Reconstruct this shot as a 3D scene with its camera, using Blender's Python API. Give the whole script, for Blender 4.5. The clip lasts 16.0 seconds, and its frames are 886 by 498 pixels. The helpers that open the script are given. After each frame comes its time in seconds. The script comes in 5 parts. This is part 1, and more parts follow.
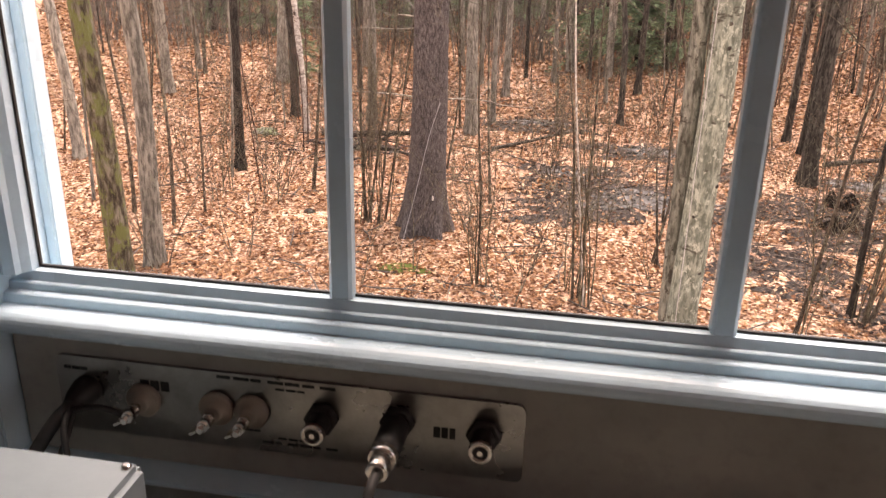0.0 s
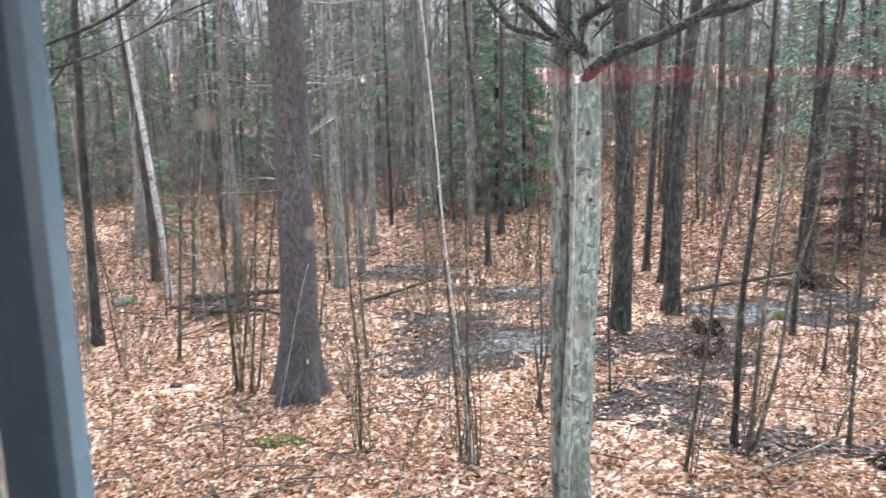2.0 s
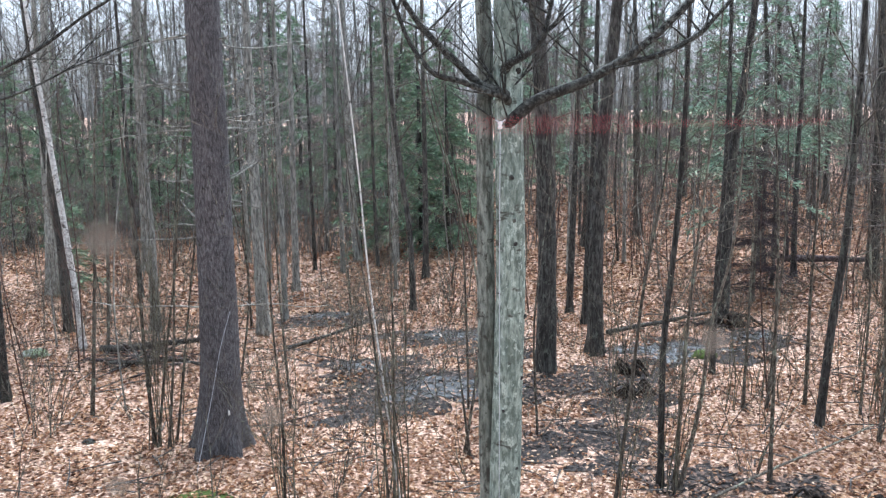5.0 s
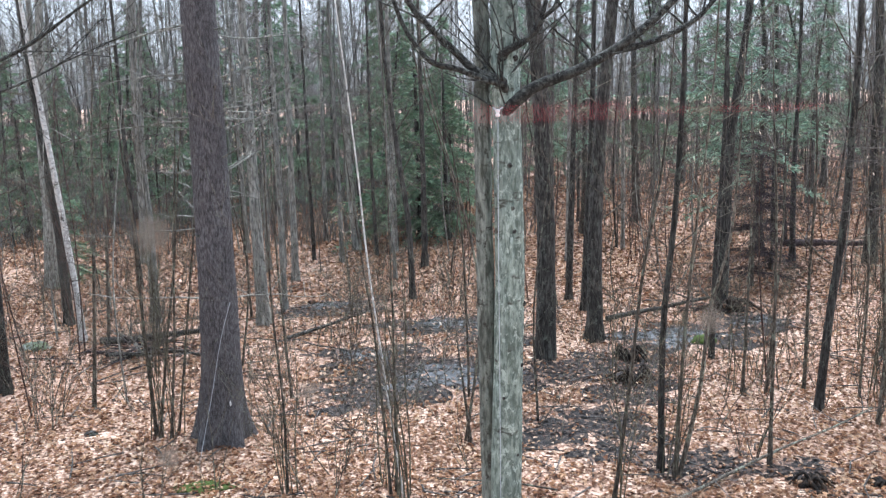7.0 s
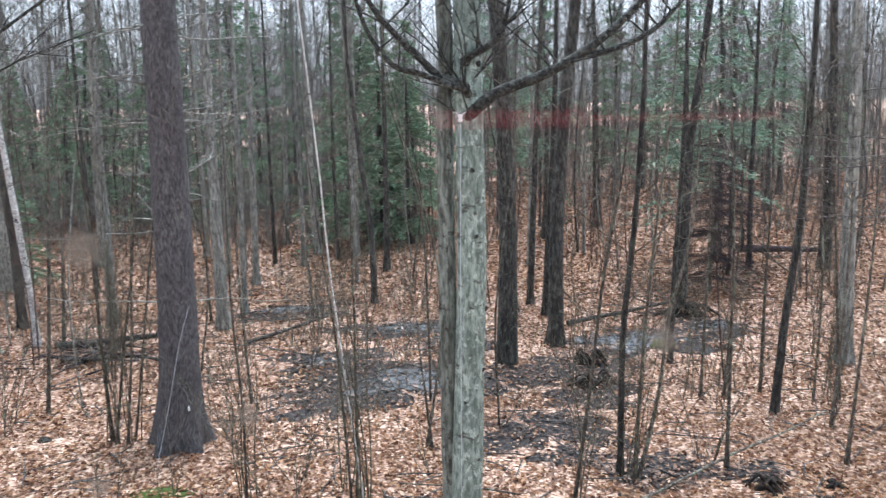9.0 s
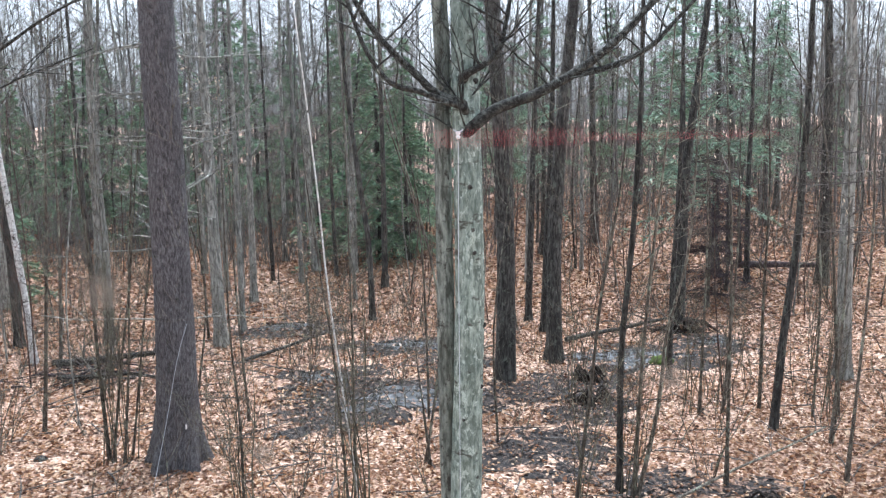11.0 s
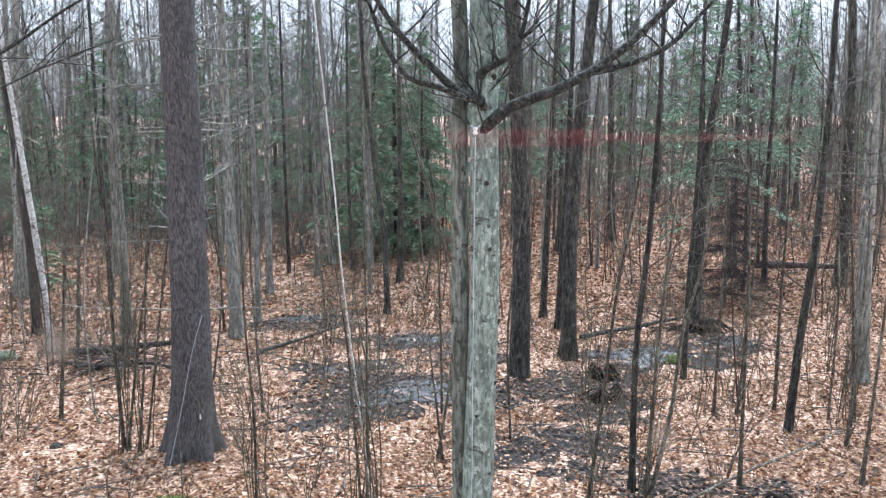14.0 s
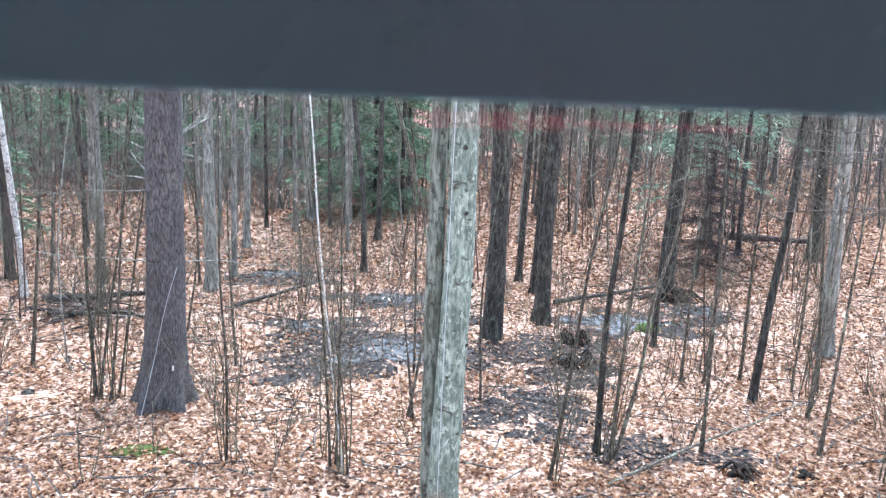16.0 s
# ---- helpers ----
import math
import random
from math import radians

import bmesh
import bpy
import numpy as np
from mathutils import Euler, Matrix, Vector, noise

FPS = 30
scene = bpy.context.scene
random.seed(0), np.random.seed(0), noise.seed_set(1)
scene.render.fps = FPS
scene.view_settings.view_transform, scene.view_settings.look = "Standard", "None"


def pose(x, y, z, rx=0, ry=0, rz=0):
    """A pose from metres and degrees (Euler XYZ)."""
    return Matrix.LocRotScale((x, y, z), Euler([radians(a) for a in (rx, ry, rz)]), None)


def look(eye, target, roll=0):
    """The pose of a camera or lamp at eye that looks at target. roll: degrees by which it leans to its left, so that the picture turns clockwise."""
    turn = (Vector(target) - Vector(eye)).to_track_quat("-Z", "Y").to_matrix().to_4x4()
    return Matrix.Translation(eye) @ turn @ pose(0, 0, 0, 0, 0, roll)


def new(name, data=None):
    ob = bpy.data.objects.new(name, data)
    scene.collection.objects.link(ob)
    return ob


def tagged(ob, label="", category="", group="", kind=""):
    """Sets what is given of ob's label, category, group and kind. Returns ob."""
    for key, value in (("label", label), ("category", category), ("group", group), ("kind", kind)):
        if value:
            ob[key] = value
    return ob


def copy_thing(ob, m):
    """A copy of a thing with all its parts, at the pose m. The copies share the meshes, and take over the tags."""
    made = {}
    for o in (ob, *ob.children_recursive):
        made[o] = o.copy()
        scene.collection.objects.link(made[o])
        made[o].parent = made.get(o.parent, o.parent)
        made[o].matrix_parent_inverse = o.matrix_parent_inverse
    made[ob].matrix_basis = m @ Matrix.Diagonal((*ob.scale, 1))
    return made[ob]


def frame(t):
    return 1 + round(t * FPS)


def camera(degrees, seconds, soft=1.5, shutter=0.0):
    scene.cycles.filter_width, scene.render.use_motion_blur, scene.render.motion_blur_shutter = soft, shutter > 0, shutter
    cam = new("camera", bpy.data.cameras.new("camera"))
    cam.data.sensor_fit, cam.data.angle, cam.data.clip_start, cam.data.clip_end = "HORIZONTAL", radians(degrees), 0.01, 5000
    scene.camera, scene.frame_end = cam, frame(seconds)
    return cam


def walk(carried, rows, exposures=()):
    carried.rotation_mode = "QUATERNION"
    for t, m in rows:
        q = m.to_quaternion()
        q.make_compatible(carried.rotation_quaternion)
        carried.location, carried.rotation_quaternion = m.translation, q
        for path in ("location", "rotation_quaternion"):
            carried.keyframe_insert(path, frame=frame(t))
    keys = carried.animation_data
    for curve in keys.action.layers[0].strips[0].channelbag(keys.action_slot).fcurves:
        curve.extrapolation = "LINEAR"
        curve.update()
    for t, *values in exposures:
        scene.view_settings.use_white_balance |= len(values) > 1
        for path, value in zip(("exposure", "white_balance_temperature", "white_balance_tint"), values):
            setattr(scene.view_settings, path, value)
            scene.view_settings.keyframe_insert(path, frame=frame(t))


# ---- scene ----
cam = camera(54.42, 16.0, soft=1.3, shutter=0.5)
PATH = [
    (0, (0.2114, -0.6525, 5.9500), (-0.1040, 1.1817, 5.2176), 1.22),
    (0.5, (0.1629, -0.5603, 5.9565), (-0.1094, 1.2883, 5.2435), 0.15),
    (1, (0.1211, -0.3711, 6.0342), (-0.0150, 1.5392, 5.4581), 0.70),
    (1.5, (0.1308, -0.2602, 6.0984), (0.0022, 1.6789, 5.6259), -0.89),
    (2, (0.1262, -0.2140, 6.1499), (0.0917, 1.7401, 5.7254), -0.98),
    (2.5, (0.0975, -0.1447, 6.1412), (0.1637, 1.8114, 5.7301), -1.25),
    (3, (0.1141, -0.1401, 6.1519), (0.1931, 1.8194, 5.7592), -0.70),
    (3.5, (0.1089, -0.1301, 6.1568), (0.2288, 1.8340, 5.7990), -0.85),
    (4, (0.1066, -0.1229, 6.1600), (0.2530, 1.8431, 5.8233), -0.59),
    (6.5, (0.1042, -0.1467, 6.1519), (0.2412, 1.8219, 5.8263), -1.05),
    (7, (0.1013, -0.1443, 6.1597), (0.2473, 1.8186, 5.8053), -1.37),
    (7.5, (0.1060, -0.1454, 6.1614), (0.2683, 1.8143, 5.7965), -1.11),
    (8, (0.1100, -0.1519, 6.1631), (0.2744, 1.8087, 5.8039), -1.17),
    (8.5, (0.1068, -0.1503, 6.1652), (0.2901, 1.8109, 5.8185), -0.54),
    (9, (0.1046, -0.1389, 6.1612), (0.3379, 1.8171, 5.8152), -0.65),
    (9.2, (0.0875, -0.1372, 6.1615), (0.3464, 1.8146, 5.8103), -0.93),
    (11.3, (0.1028, -0.1408, 6.1661), (0.3406, 1.8213, 5.8599), -0.78),
    (11.5, (0.0997, -0.1388, 6.1636), (0.3367, 1.8203, 5.8385), -0.79),
    (12, (0.1159, -0.1390, 6.1653), (0.3319, 1.8151, 5.7983), -0.79),
    (12.5, (0.1114, -0.1373, 6.1645), (0.3092, 1.8213, 5.8115), -0.92),
    (13, (0.1177, -0.1436, 6.1775), (0.2974, 1.8211, 5.8493), -0.80),
    (13.5, (0.1169, -0.1440, 6.1784), (0.3033, 1.8211, 5.8567), 0.14),
    (14, (0.1097, -0.1311, 6.1741), (0.3122, 1.8327, 5.8539), -0.00),
    (14.2, (0.1165, -0.1453, 6.1804), (0.3141, 1.8170, 5.8484), -0.47),
    (14.5, (0.1268, -0.1667, 6.2050), (0.3248, 1.7929, 5.8576), -1.07),
    (14.8, (0.1162, -0.1542, 6.1955), (0.3187, 1.7991, 5.8164), 0.11),
    (15, (0.1092, -0.1459, 6.1829), (0.3207, 1.8024, 5.7835), 0.98),
    (15.5, (0.1064, -0.1611, 6.1836), (0.3611, 1.7781, 5.7656), 3.01),
    (15.7, (0.1169, -0.1700, 6.1923), (0.3655, 1.7705, 5.7767), 2.78),
    (16, (0.1376, -0.1833, 6.2206), (0.3886, 1.7579, 5.8094), 2.46),
]
EXPOSURE = [(0, 2.3, 8300, 32), (0.5, 1.98, 8000, 28), (1.0, 2.05, 7000, 15), (1.5, 2.35, 5700, 10), (2.5, 2.25, 5700, 11), (3.0, 2.15, 5750, 12), (3.5, 2.08, 5500, 9), (4, 1.9, 5450, 9), (9, 1.88, 5500, 9), (11.5, 2.0, 5550, 9), (14.2, 1.98, 5450, 9), (14.6, 2.5, 5350, 9), (15, 2.58, 5350, 9), (15.5, 2.48, 5350, 9), (16, 2.55, 5150, 9)]
walk(cam, [(t, look(eye, target, roll)) for t, eye, target, roll in PATH], EXPOSURE)

# ---- daylight: an overcast sky and a weak, wide sun ----
world = bpy.data.worlds.new("overcast_sky")
scene.world = world
world.use_nodes = True
wn, wl = world.node_tree.nodes, world.node_tree.links
sky = wn.new("ShaderNodeTexSky")
sky.sky_type, sky.sun_disc = "NISHITA", False
sky.sun_elevation, sky.sun_rotation = radians(66), radians(16)
sky.air_density, sky.dust_density = 1.0, 4.0
grey = wn.new("ShaderNodeHueSaturation")
grey.inputs["Saturation"].default_value = 0.22
wl.new(sky.outputs[0], grey.inputs["Color"])
wl.new(grey.outputs[0], wn["Background"].inputs["Color"])
wn["Background"].inputs["Strength"].default_value = 0.112
sun = new("sun", bpy.data.lights.new("sun", "SUN"))
sun.data.energy, sun.data.angle, sun.data.color = 1.2, radians(45), (1.0, 0.96, 0.9)
sun.matrix_world = look((4, 14, 34), (0, 0, 0))

# ---- materials ----


def nodes_of(name):
    m = bpy.data.materials.new(name)
    m.use_nodes = True
    return m, m.node_tree.nodes, m.node_tree.links, m.node_tree.nodes["Principled BSDF"]


def texture_space(n, l, scale):
    tc, mp = n.new("ShaderNodeTexCoord"), n.new("ShaderNodeMapping")
    mp.inputs["Scale"].default_value = scale
    l.new(tc.outputs["Object"], mp.inputs["Vector"])
    return mp.outputs["Vector"]


def noise_node(n, l, vec, scale, detail=4.0, rough=0.6):
    t = n.new("ShaderNodeTexNoise")
    t.inputs["Scale"].default_value, t.inputs["Detail"].default_value, t.inputs["Roughness"].default_value = scale, detail, rough
    l.new(vec, t.inputs["Vector"])
    return t.outputs["Fac"]


def ramp_node(n, l, fac, stops):
    r = n.new("ShaderNodeValToRGB")
    while len(r.color_ramp.elements) < len(stops):
        r.color_ramp.elements.new(0.5)
    for e, (p, c) in zip(r.color_ramp.elements, stops):
        e.position, e.color = p, (*c, 1) if len(c) == 3 else c
    l.new(fac, r.inputs["Fac"])
    return r.outputs["Color"]


def mixed(n, l, fac, a, b, blend="MIX"):
    m = n.new("ShaderNodeMix")
    m.data_type, m.blend_type = "RGBA", blend
    for sock, v in ((m.inputs[0], fac), (m.inputs[6], a), (m.inputs[7], b)):
        if isinstance(v, (int, float)):
            sock.default_value = v
        elif isinstance(v, tuple):
            sock.default_value = (*v, 1)
        else:
            l.new(v, sock)
    return m.outputs[2]


def bump_node(n, l, bsdf, height, strength, distance):
    b = n.new("ShaderNodeBump")
    b.inputs["Strength"].default_value, b.inputs["Distance"].default_value = strength, distance
    l.new(height, b.inputs["Height"])
    l.new(b.outputs[0], bsdf.inputs["Normal"])


def bark(name, dark, mid, pale, stretch=0.12, fine=26.0, patch=None, patch_at=0.62, rough=0.9, vary=0.25, patch_scale=6.0, blotch=0.45, bands=None):
    """Bark: vertical ridges, blotches, and lichen or moss patches."""
    m, n, l, b = nodes_of(name)
    v = texture_space(n, l, (1, 1, stretch))
    ridge = noise_node(n, l, v, fine, 5, 0.65)
    col = ramp_node(n, l, ridge, [(0.40, dark), (0.5, mid), (0.61, pale)])
    v2 = texture_space(n, l, (1, 1, 0.6))
    blot = noise_node(n, l, v2, 2.2, 4, 0.6)
    col = mixed(n, l, ramp_node(n, l, blot, [(0.42, (0, 0, 0)), (0.56, (1, 1, 1))]), mixed(n, l, blotch, col, dark), col)
    if patch:
        pn = noise_node(n, l, v2, patch_scale, 6, 0.75)
        col = mixed(n, l, ramp_node(n, l, pn, [(patch_at - 0.08, (0, 0, 0)), (patch_at - 0.03, (1, 1, 1))]), col, patch)
    if bands:
        ring = noise_node(n, l, texture_space(n, l, (1, 1, 2.4)), 3.4, 3, 0.7)
        col = mixed(n, l, ramp_node(n, l, ring, [(0.60, (0, 0, 0)), (0.68, (0.85, 0.85, 0.85))]), col, bands)
    oi = n.new("ShaderNodeObjectInfo")
    hs = n.new("ShaderNodeHueSaturation")
    mr = n.new("ShaderNodeMapRange")
    mr.inputs["To Min"].default_value, mr.inputs["To Max"].default_value = 1 - vary, 1 + vary
    l.new(oi.outputs["Random"], mr.inputs["Value"])
    l.new(mr.outputs[0], hs.inputs["Value"])
    l.new(col, hs.inputs["Color"])
    l.new(hs.outputs[0], b.inputs["Base Color"])
    b.inputs["Roughness"].default_value = rough
    b.inputs["Specular IOR Level"].default_value = 0.25
    bump_node(n, l, b, ridge, 0.9, 0.04)
    return m


def painted(name, colour, rough=0.45, dirt=0.12, scale=9.0, metallic=0.0):
    m, n, l, b = nodes_of(name)
    v = texture_space(n, l, (1, 1, 1))
    f1, f2 = noise_node(n, l, v, scale, 5, 0.65), noise_node(n, l, v, scale * 14, 3, 0.6)
    worn = tuple(c * (1 - 2.2 * dirt) for c in colour)
    col = mixed(n, l, ramp_node(n, l, f1, [(0.4, (0, 0, 0)), (0.75, (1, 1, 1))]), colour, worn)
    col = mixed(n, l, ramp_node(n, l, f2, [(0.5, (0, 0, 0)), (0.8, (0.4, 0.4, 0.4))]), col, worn)
    l.new(col, b.inputs["Base Color"])
    b.inputs["Metallic"].default_value = metallic
    l.new(ramp_node(n, l, f1, [(0.3, (rough * 0.85,) * 3), (0.8, (min(1, rough * 1.3),) * 3)]), b.inputs["Roughness"])
    bump_node(n, l, b, f2, 0.08, 0.002)
    return m


def leafy(name, stops, rough=0.75, trans=0.0, spread=0.2, damp=None):
    """Leaves or needles, each with its own tint."""
    m, n, l, b = nodes_of(name)
    g = n.new("ShaderNodeNewGeometry")
    col = ramp_node(n, l, g.outputs["Random Per Island"], stops)
    v = texture_space(n, l, (1, 1, 1))
    f = noise_node(n, l, v, 30, 3, 0.6)
    col = mixed(n, l, ramp_node(n, l, f, [(0.35, (0, 0, 0)), (0.7, (spread * 2,) * 3)]), col, tuple(c * 0.5 for c in stops[0][1]))
    if damp:
        wet = noise_node(n, l, v, 0.55, 5, 0.65)
        col = mixed(n, l, ramp_node(n, l, wet, [(0.44, (0, 0, 0)), (0.62, (0.62, 0.62, 0.62))]), col, damp)
    l.new(col, b.inputs["Base Color"])
    b.inputs["Roughness"].default_value = rough
    b.inputs["Specular IOR Level"].default_value = 0.12
    return m


def litter_ground(name):
    """Forest floor: matted leaves, with darker damp soil showing through."""
    m, n, l, b = nodes_of(name)
    v = texture_space(n, l, (1, 1, 1))
    vo = n.new("ShaderNodeTexVoronoi")
    vo.inputs["Scale"].default_value = 17.0
    l.new(v, vo.inputs["Vector"])
    sep = n.new("ShaderNodeSeparateColor")
    l.new(vo.outputs["Color"], sep.inputs[0])
    col = ramp_node(n, l, sep.outputs[0], [(0.0, (0.045, 0.027, 0.02)), (0.24, (0.2, 0.118, 0.082)), (0.58, (0.47, 0.3, 0.212)), (1.0, (0.8, 0.61, 0.475))])
    big = noise_node(n, l, v, 0.35, 5, 0.65)
    col = mixed(n, l, ramp_node(n, l, big, [(0.42, (0, 0, 0)), (0.6, (0.4, 0.4, 0.4))]), col, (0.34, 0.21, 0.15))
    f = noise_node(n, l, v, 4.0, 5, 0.7)
    col = mixed(n, l, ramp_node(n, l, f, [(0.56, (0, 0, 0)), (0.70, (0.45, 0.45, 0.45))]), col, (0.09, 0.06, 0.046))
    l.new(col, b.inputs["Base Color"])
    b.inputs["Roughness"].default_value = 0.9
    b.inputs["Specular IOR Level"].default_value = 0.1
    bump_node(n, l, b, vo.outputs["Distance"], 0.6, 0.04)
    return m


def wet_mud(name):
    m, n, l, b = nodes_of(name)
    v = texture_space(n, l, (1, 1, 1))
    f = noise_node(n, l, v, 11.0, 6, 0.75)
    l.new(ramp_node(n, l, f, [(0.40, (0.014, 0.013, 0.013)), (0.54, (0.05, 0.044, 0.041)), (0.66, (0.2, 0.14, 0.105))]), b.inputs["Base Color"])
    l.new(ramp_node(n, l, f, [(0.4, (0.7,) * 3), (0.6, (0.95,) * 3)]), b.inputs["Roughness"])
    b.inputs["Specular IOR Level"].default_value = 0.15
    bump_node(n, l, b, f, 0.6, 0.05)
    return m


def still_water(name):
    m, n, l, b = nodes_of(name)
    v = texture_space(n, l, (1, 1, 1))
    f = noise_node(n, l, v, 3.0, 4, 0.6)
    # Pale grey tones paint reflected sky into the base colour, beside the real gloss.
    l.new(ramp_node(n, l, f, [(0.36, (0.03, 0.029, 0.028)), (0.5, (0.10, 0.101, 0.102)), (0.66, (0.19, 0.193, 0.196))]), b.inputs["Base Color"])
    b.inputs["Roughness"].default_value = 0.09
    b.inputs["IOR"].default_value = 1.33
    bump_node(n, l, b, noise_node(n, l, v, 7.0, 3, 0.5), 0.6, 0.02)
    return m


def window_glass(name):
    """Thin clear glass: see-through, with a Fresnel gloss."""
    m = bpy.data.materials.new(name)
    m.use_nodes = True
    n, l = m.node_tree.nodes, m.node_tree.links
    n.clear()
    out, mix, tr, gl, fr = [n.new("ShaderNode" + k) for k in ("OutputMaterial", "MixShader", "BsdfTransparent", "BsdfGlossy", "Fresnel")]
    tr.inputs[0].default_value = (0.93, 0.95, 0.95, 1)
    gl.inputs["Roughness"].default_value = 0.02
    fr.inputs["IOR"].default_value = 1.45
    l.new(fr.outputs[0], mix.inputs[0])
    l.new(tr.outputs[0], mix.inputs[1])
    l.new(gl.outputs[0], mix.inputs[2])
    l.new(mix.outputs[0], out.inputs[0])
    return m


def glowing(name, colour, strength):
    m, n, l, b = nodes_of(name)
    b.inputs["Base Color"].default_value = (*[c * 0.3 for c in colour], 1)
    b.inputs["Emission Color"].default_value = (*colour, 1)
    b.inputs["Emission Strength"].default_value = strength
    return m


BARK_PINE = bark("pine_bark", (0.055, 0.05, 0.051), (0.112, 0.104, 0.106), (0.2, 0.188, 0.19), 0.32, 34, (0.07, 0.065, 0.066), 0.66, vary=0.0, patch_scale=7.0, blotch=0.3)
BARK_MAPLE = bark("maple_bark", (0.12, 0.145, 0.12), (0.235, 0.282, 0.236), (0.37, 0.425, 0.362), 0.28, 24, (0.47, 0.53, 0.46), 0.63, vary=0.0, patch_scale=13.0, blotch=0.5, bands=(0.05, 0.043, 0.032))
BARK_MAPLE_DARK = bark("dark_maple_bark", (0.07, 0.075, 0.06), (0.19, 0.20, 0.17), (0.31, 0.33, 0.28), 0.25, 16, (0.05, 0.045, 0.036), 0.64, vary=0.0, patch_scale=10.0, bands=(0.04, 0.034, 0.026))
BARK_GREY = bark("grey_bark", (0.115, 0.113, 0.1), (0.27, 0.266, 0.236), (0.44, 0.432, 0.385), 0.2, 20, (0.30, 0.31, 0.26), 0.64)
BARK_DARK = bark("dark_bark", (0.022, 0.020, 0.018), (0.062, 0.058, 0.052), (0.115, 0.11, 0.097), 0.2, 24, (0.12, 0.128, 0.104), 0.64)
BARK_SAPLING = bark("sapling_bark", (0.05, 0.042, 0.034), (0.125, 0.105, 0.082), (0.23, 0.205, 0.16), 0.3, 30, (0.24, 0.25, 0.19), 0.62)
BARK_SHOOT = bark("shoot_bark", (0.075, 0.068, 0.045), (0.165, 0.15, 0.105), (0.27, 0.25, 0.18), 0.3, 30, (0.08, 0.07, 0.055), 0.6)
BARK_BIRCH = bark("birch_bark", (0.42, 0.4, 0.37), (0.72, 0.7, 0.66), (0.84, 0.83, 0.79), 2.2, 9, (0.05, 0.044, 0.038), 0.66, vary=0.06, blotch=0.25)
BARK_LIMB = bark("limb_bark", (0.016, 0.015, 0.013), (0.05, 0.049, 0.043), (0.12, 0.122, 0.106), 1.0, 22, (0.3, 0.34, 0.29), 0.69, vary=0.0, patch_scale=17.0)
BARK_MOSSY = bark("mossy_bark", (0.035, 0.03, 0.022), (0.10, 0.09, 0.065), (0.22, 0.21, 0.17), 0.25, 18, (0.13, 0.15, 0.06), 0.57, vary=0.0)
TWIG = bark("twig_bark", (0.07, 0.064, 0.059), (0.15, 0.14, 0.129), (0.27, 0.253, 0.233), 0.5, 20)
DEAD_TWIG = bark("dead_twig_bark", (0.022, 0.016, 0.017), (0.058, 0.044, 0.047), (0.12, 0.096, 0.1), 0.5, 20)
NEEDLES_PALE = leafy("pale_pine_needles", [(0.0, (0.15, 0.25, 0.18)), (0.5, (0.27, 0.40, 0.28)), (1.0, (0.42, 0.54, 0.38))])
NEEDLES = leafy("conifer_needles", [(0.0, (0.11, 0.18, 0.12)), (0.5, (0.20, 0.30, 0.19)), (1.0, (0.33, 0.44, 0.26))])
SOIL = bark("root_soil", (0.010, 0.008, 0.007), (0.026, 0.02, 0.016), (0.075, 0.052, 0.036), 1.0, 14, (0.16, 0.095, 0.055), 0.66, vary=0.1)
BARK_RED = bark("reddish_shoot_bark", (0.045, 0.024, 0.02), (0.11, 0.066, 0.054), (0.2, 0.14, 0.115), 0.3, 30, (0.17, 0.16, 0.13), 0.64)
LEAVES = leafy("fallen_leaves", [(0.0, (0.07, 0.032, 0.02)), (0.22, (0.16, 0.072, 0.038)), (0.48, (0.315, 0.158, 0.079)), (0.78, (0.46, 0.28, 0.16)), (1.0, (0.7, 0.52, 0.36))], 0.75, damp=(0.20, 0.105, 0.062))
WET_LEAVES = leafy("wet_fallen_leaves", [(0.0, (0.022, 0.017, 0.015)), (0.4, (0.075, 0.052, 0.042)), (0.7, (0.16, 0.1, 0.075)), (0.86, (0.3, 0.185, 0.125)), (1.0, (0.62, 0.43, 0.29))], 0.45)
GROUND = litter_ground("forest_floor")
MUD = wet_mud("wet_mud")
WATER = still_water("puddle_water")
MOSS = leafy("moss", [(0.0, (0.035, 0.055, 0.015)), (1.0, (0.10, 0.13, 0.035))], 0.95)
ROCK = bark("lichened_rock", (0.10, 0.11, 0.09), (0.2, 0.215, 0.18), (0.33, 0.34, 0.3), 1.0, 9, (0.12, 0.15, 0.08), 0.55, vary=0.0)
VINYL = painted("white_vinyl", (0.49, 0.68, 0.79), 0.25, 0.05)
BOARD = painted("cream_board", (0.31, 0.31, 0.28), 0.42, 0.2, 5)
GRIMY = painted("grimy_grey_paint", (0.20, 0.225, 0.225), 0.5, 0.2, 7)
STEEL = painted("brushed_steel", (0.36, 0.355, 0.335), 0.28, 0.2, 11, 1.0)
CHROME = painted("nickel_plate", (0.75, 0.72, 0.68), 0.18, 0.1, 40, 1.0)
RUBBER = painted("black_rubber", (0.018, 0.018, 0.018), 0.6, 0.2, 30)
CERAMIC = painted("cream_ceramic", (0.33, 0.30, 0.25), 0.35, 0.12, 30)
BLACK_INK = painted("black_ink", (0.02, 0.02, 0.02), 0.7, 0.1, 30)
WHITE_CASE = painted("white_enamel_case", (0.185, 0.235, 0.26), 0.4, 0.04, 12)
WALL_PAINT = painted("wall_paint", (0.46, 0.5, 0.52), 0.85, 0.06, 3)
CEILING_PAINT = painted("ceiling_paint", (0.7, 0.69, 0.66), 0.9, 0.04, 3)
CARPET = painted("brown_carpet", (0.16, 0.12, 0.09), 0.95, 0.2, 60)
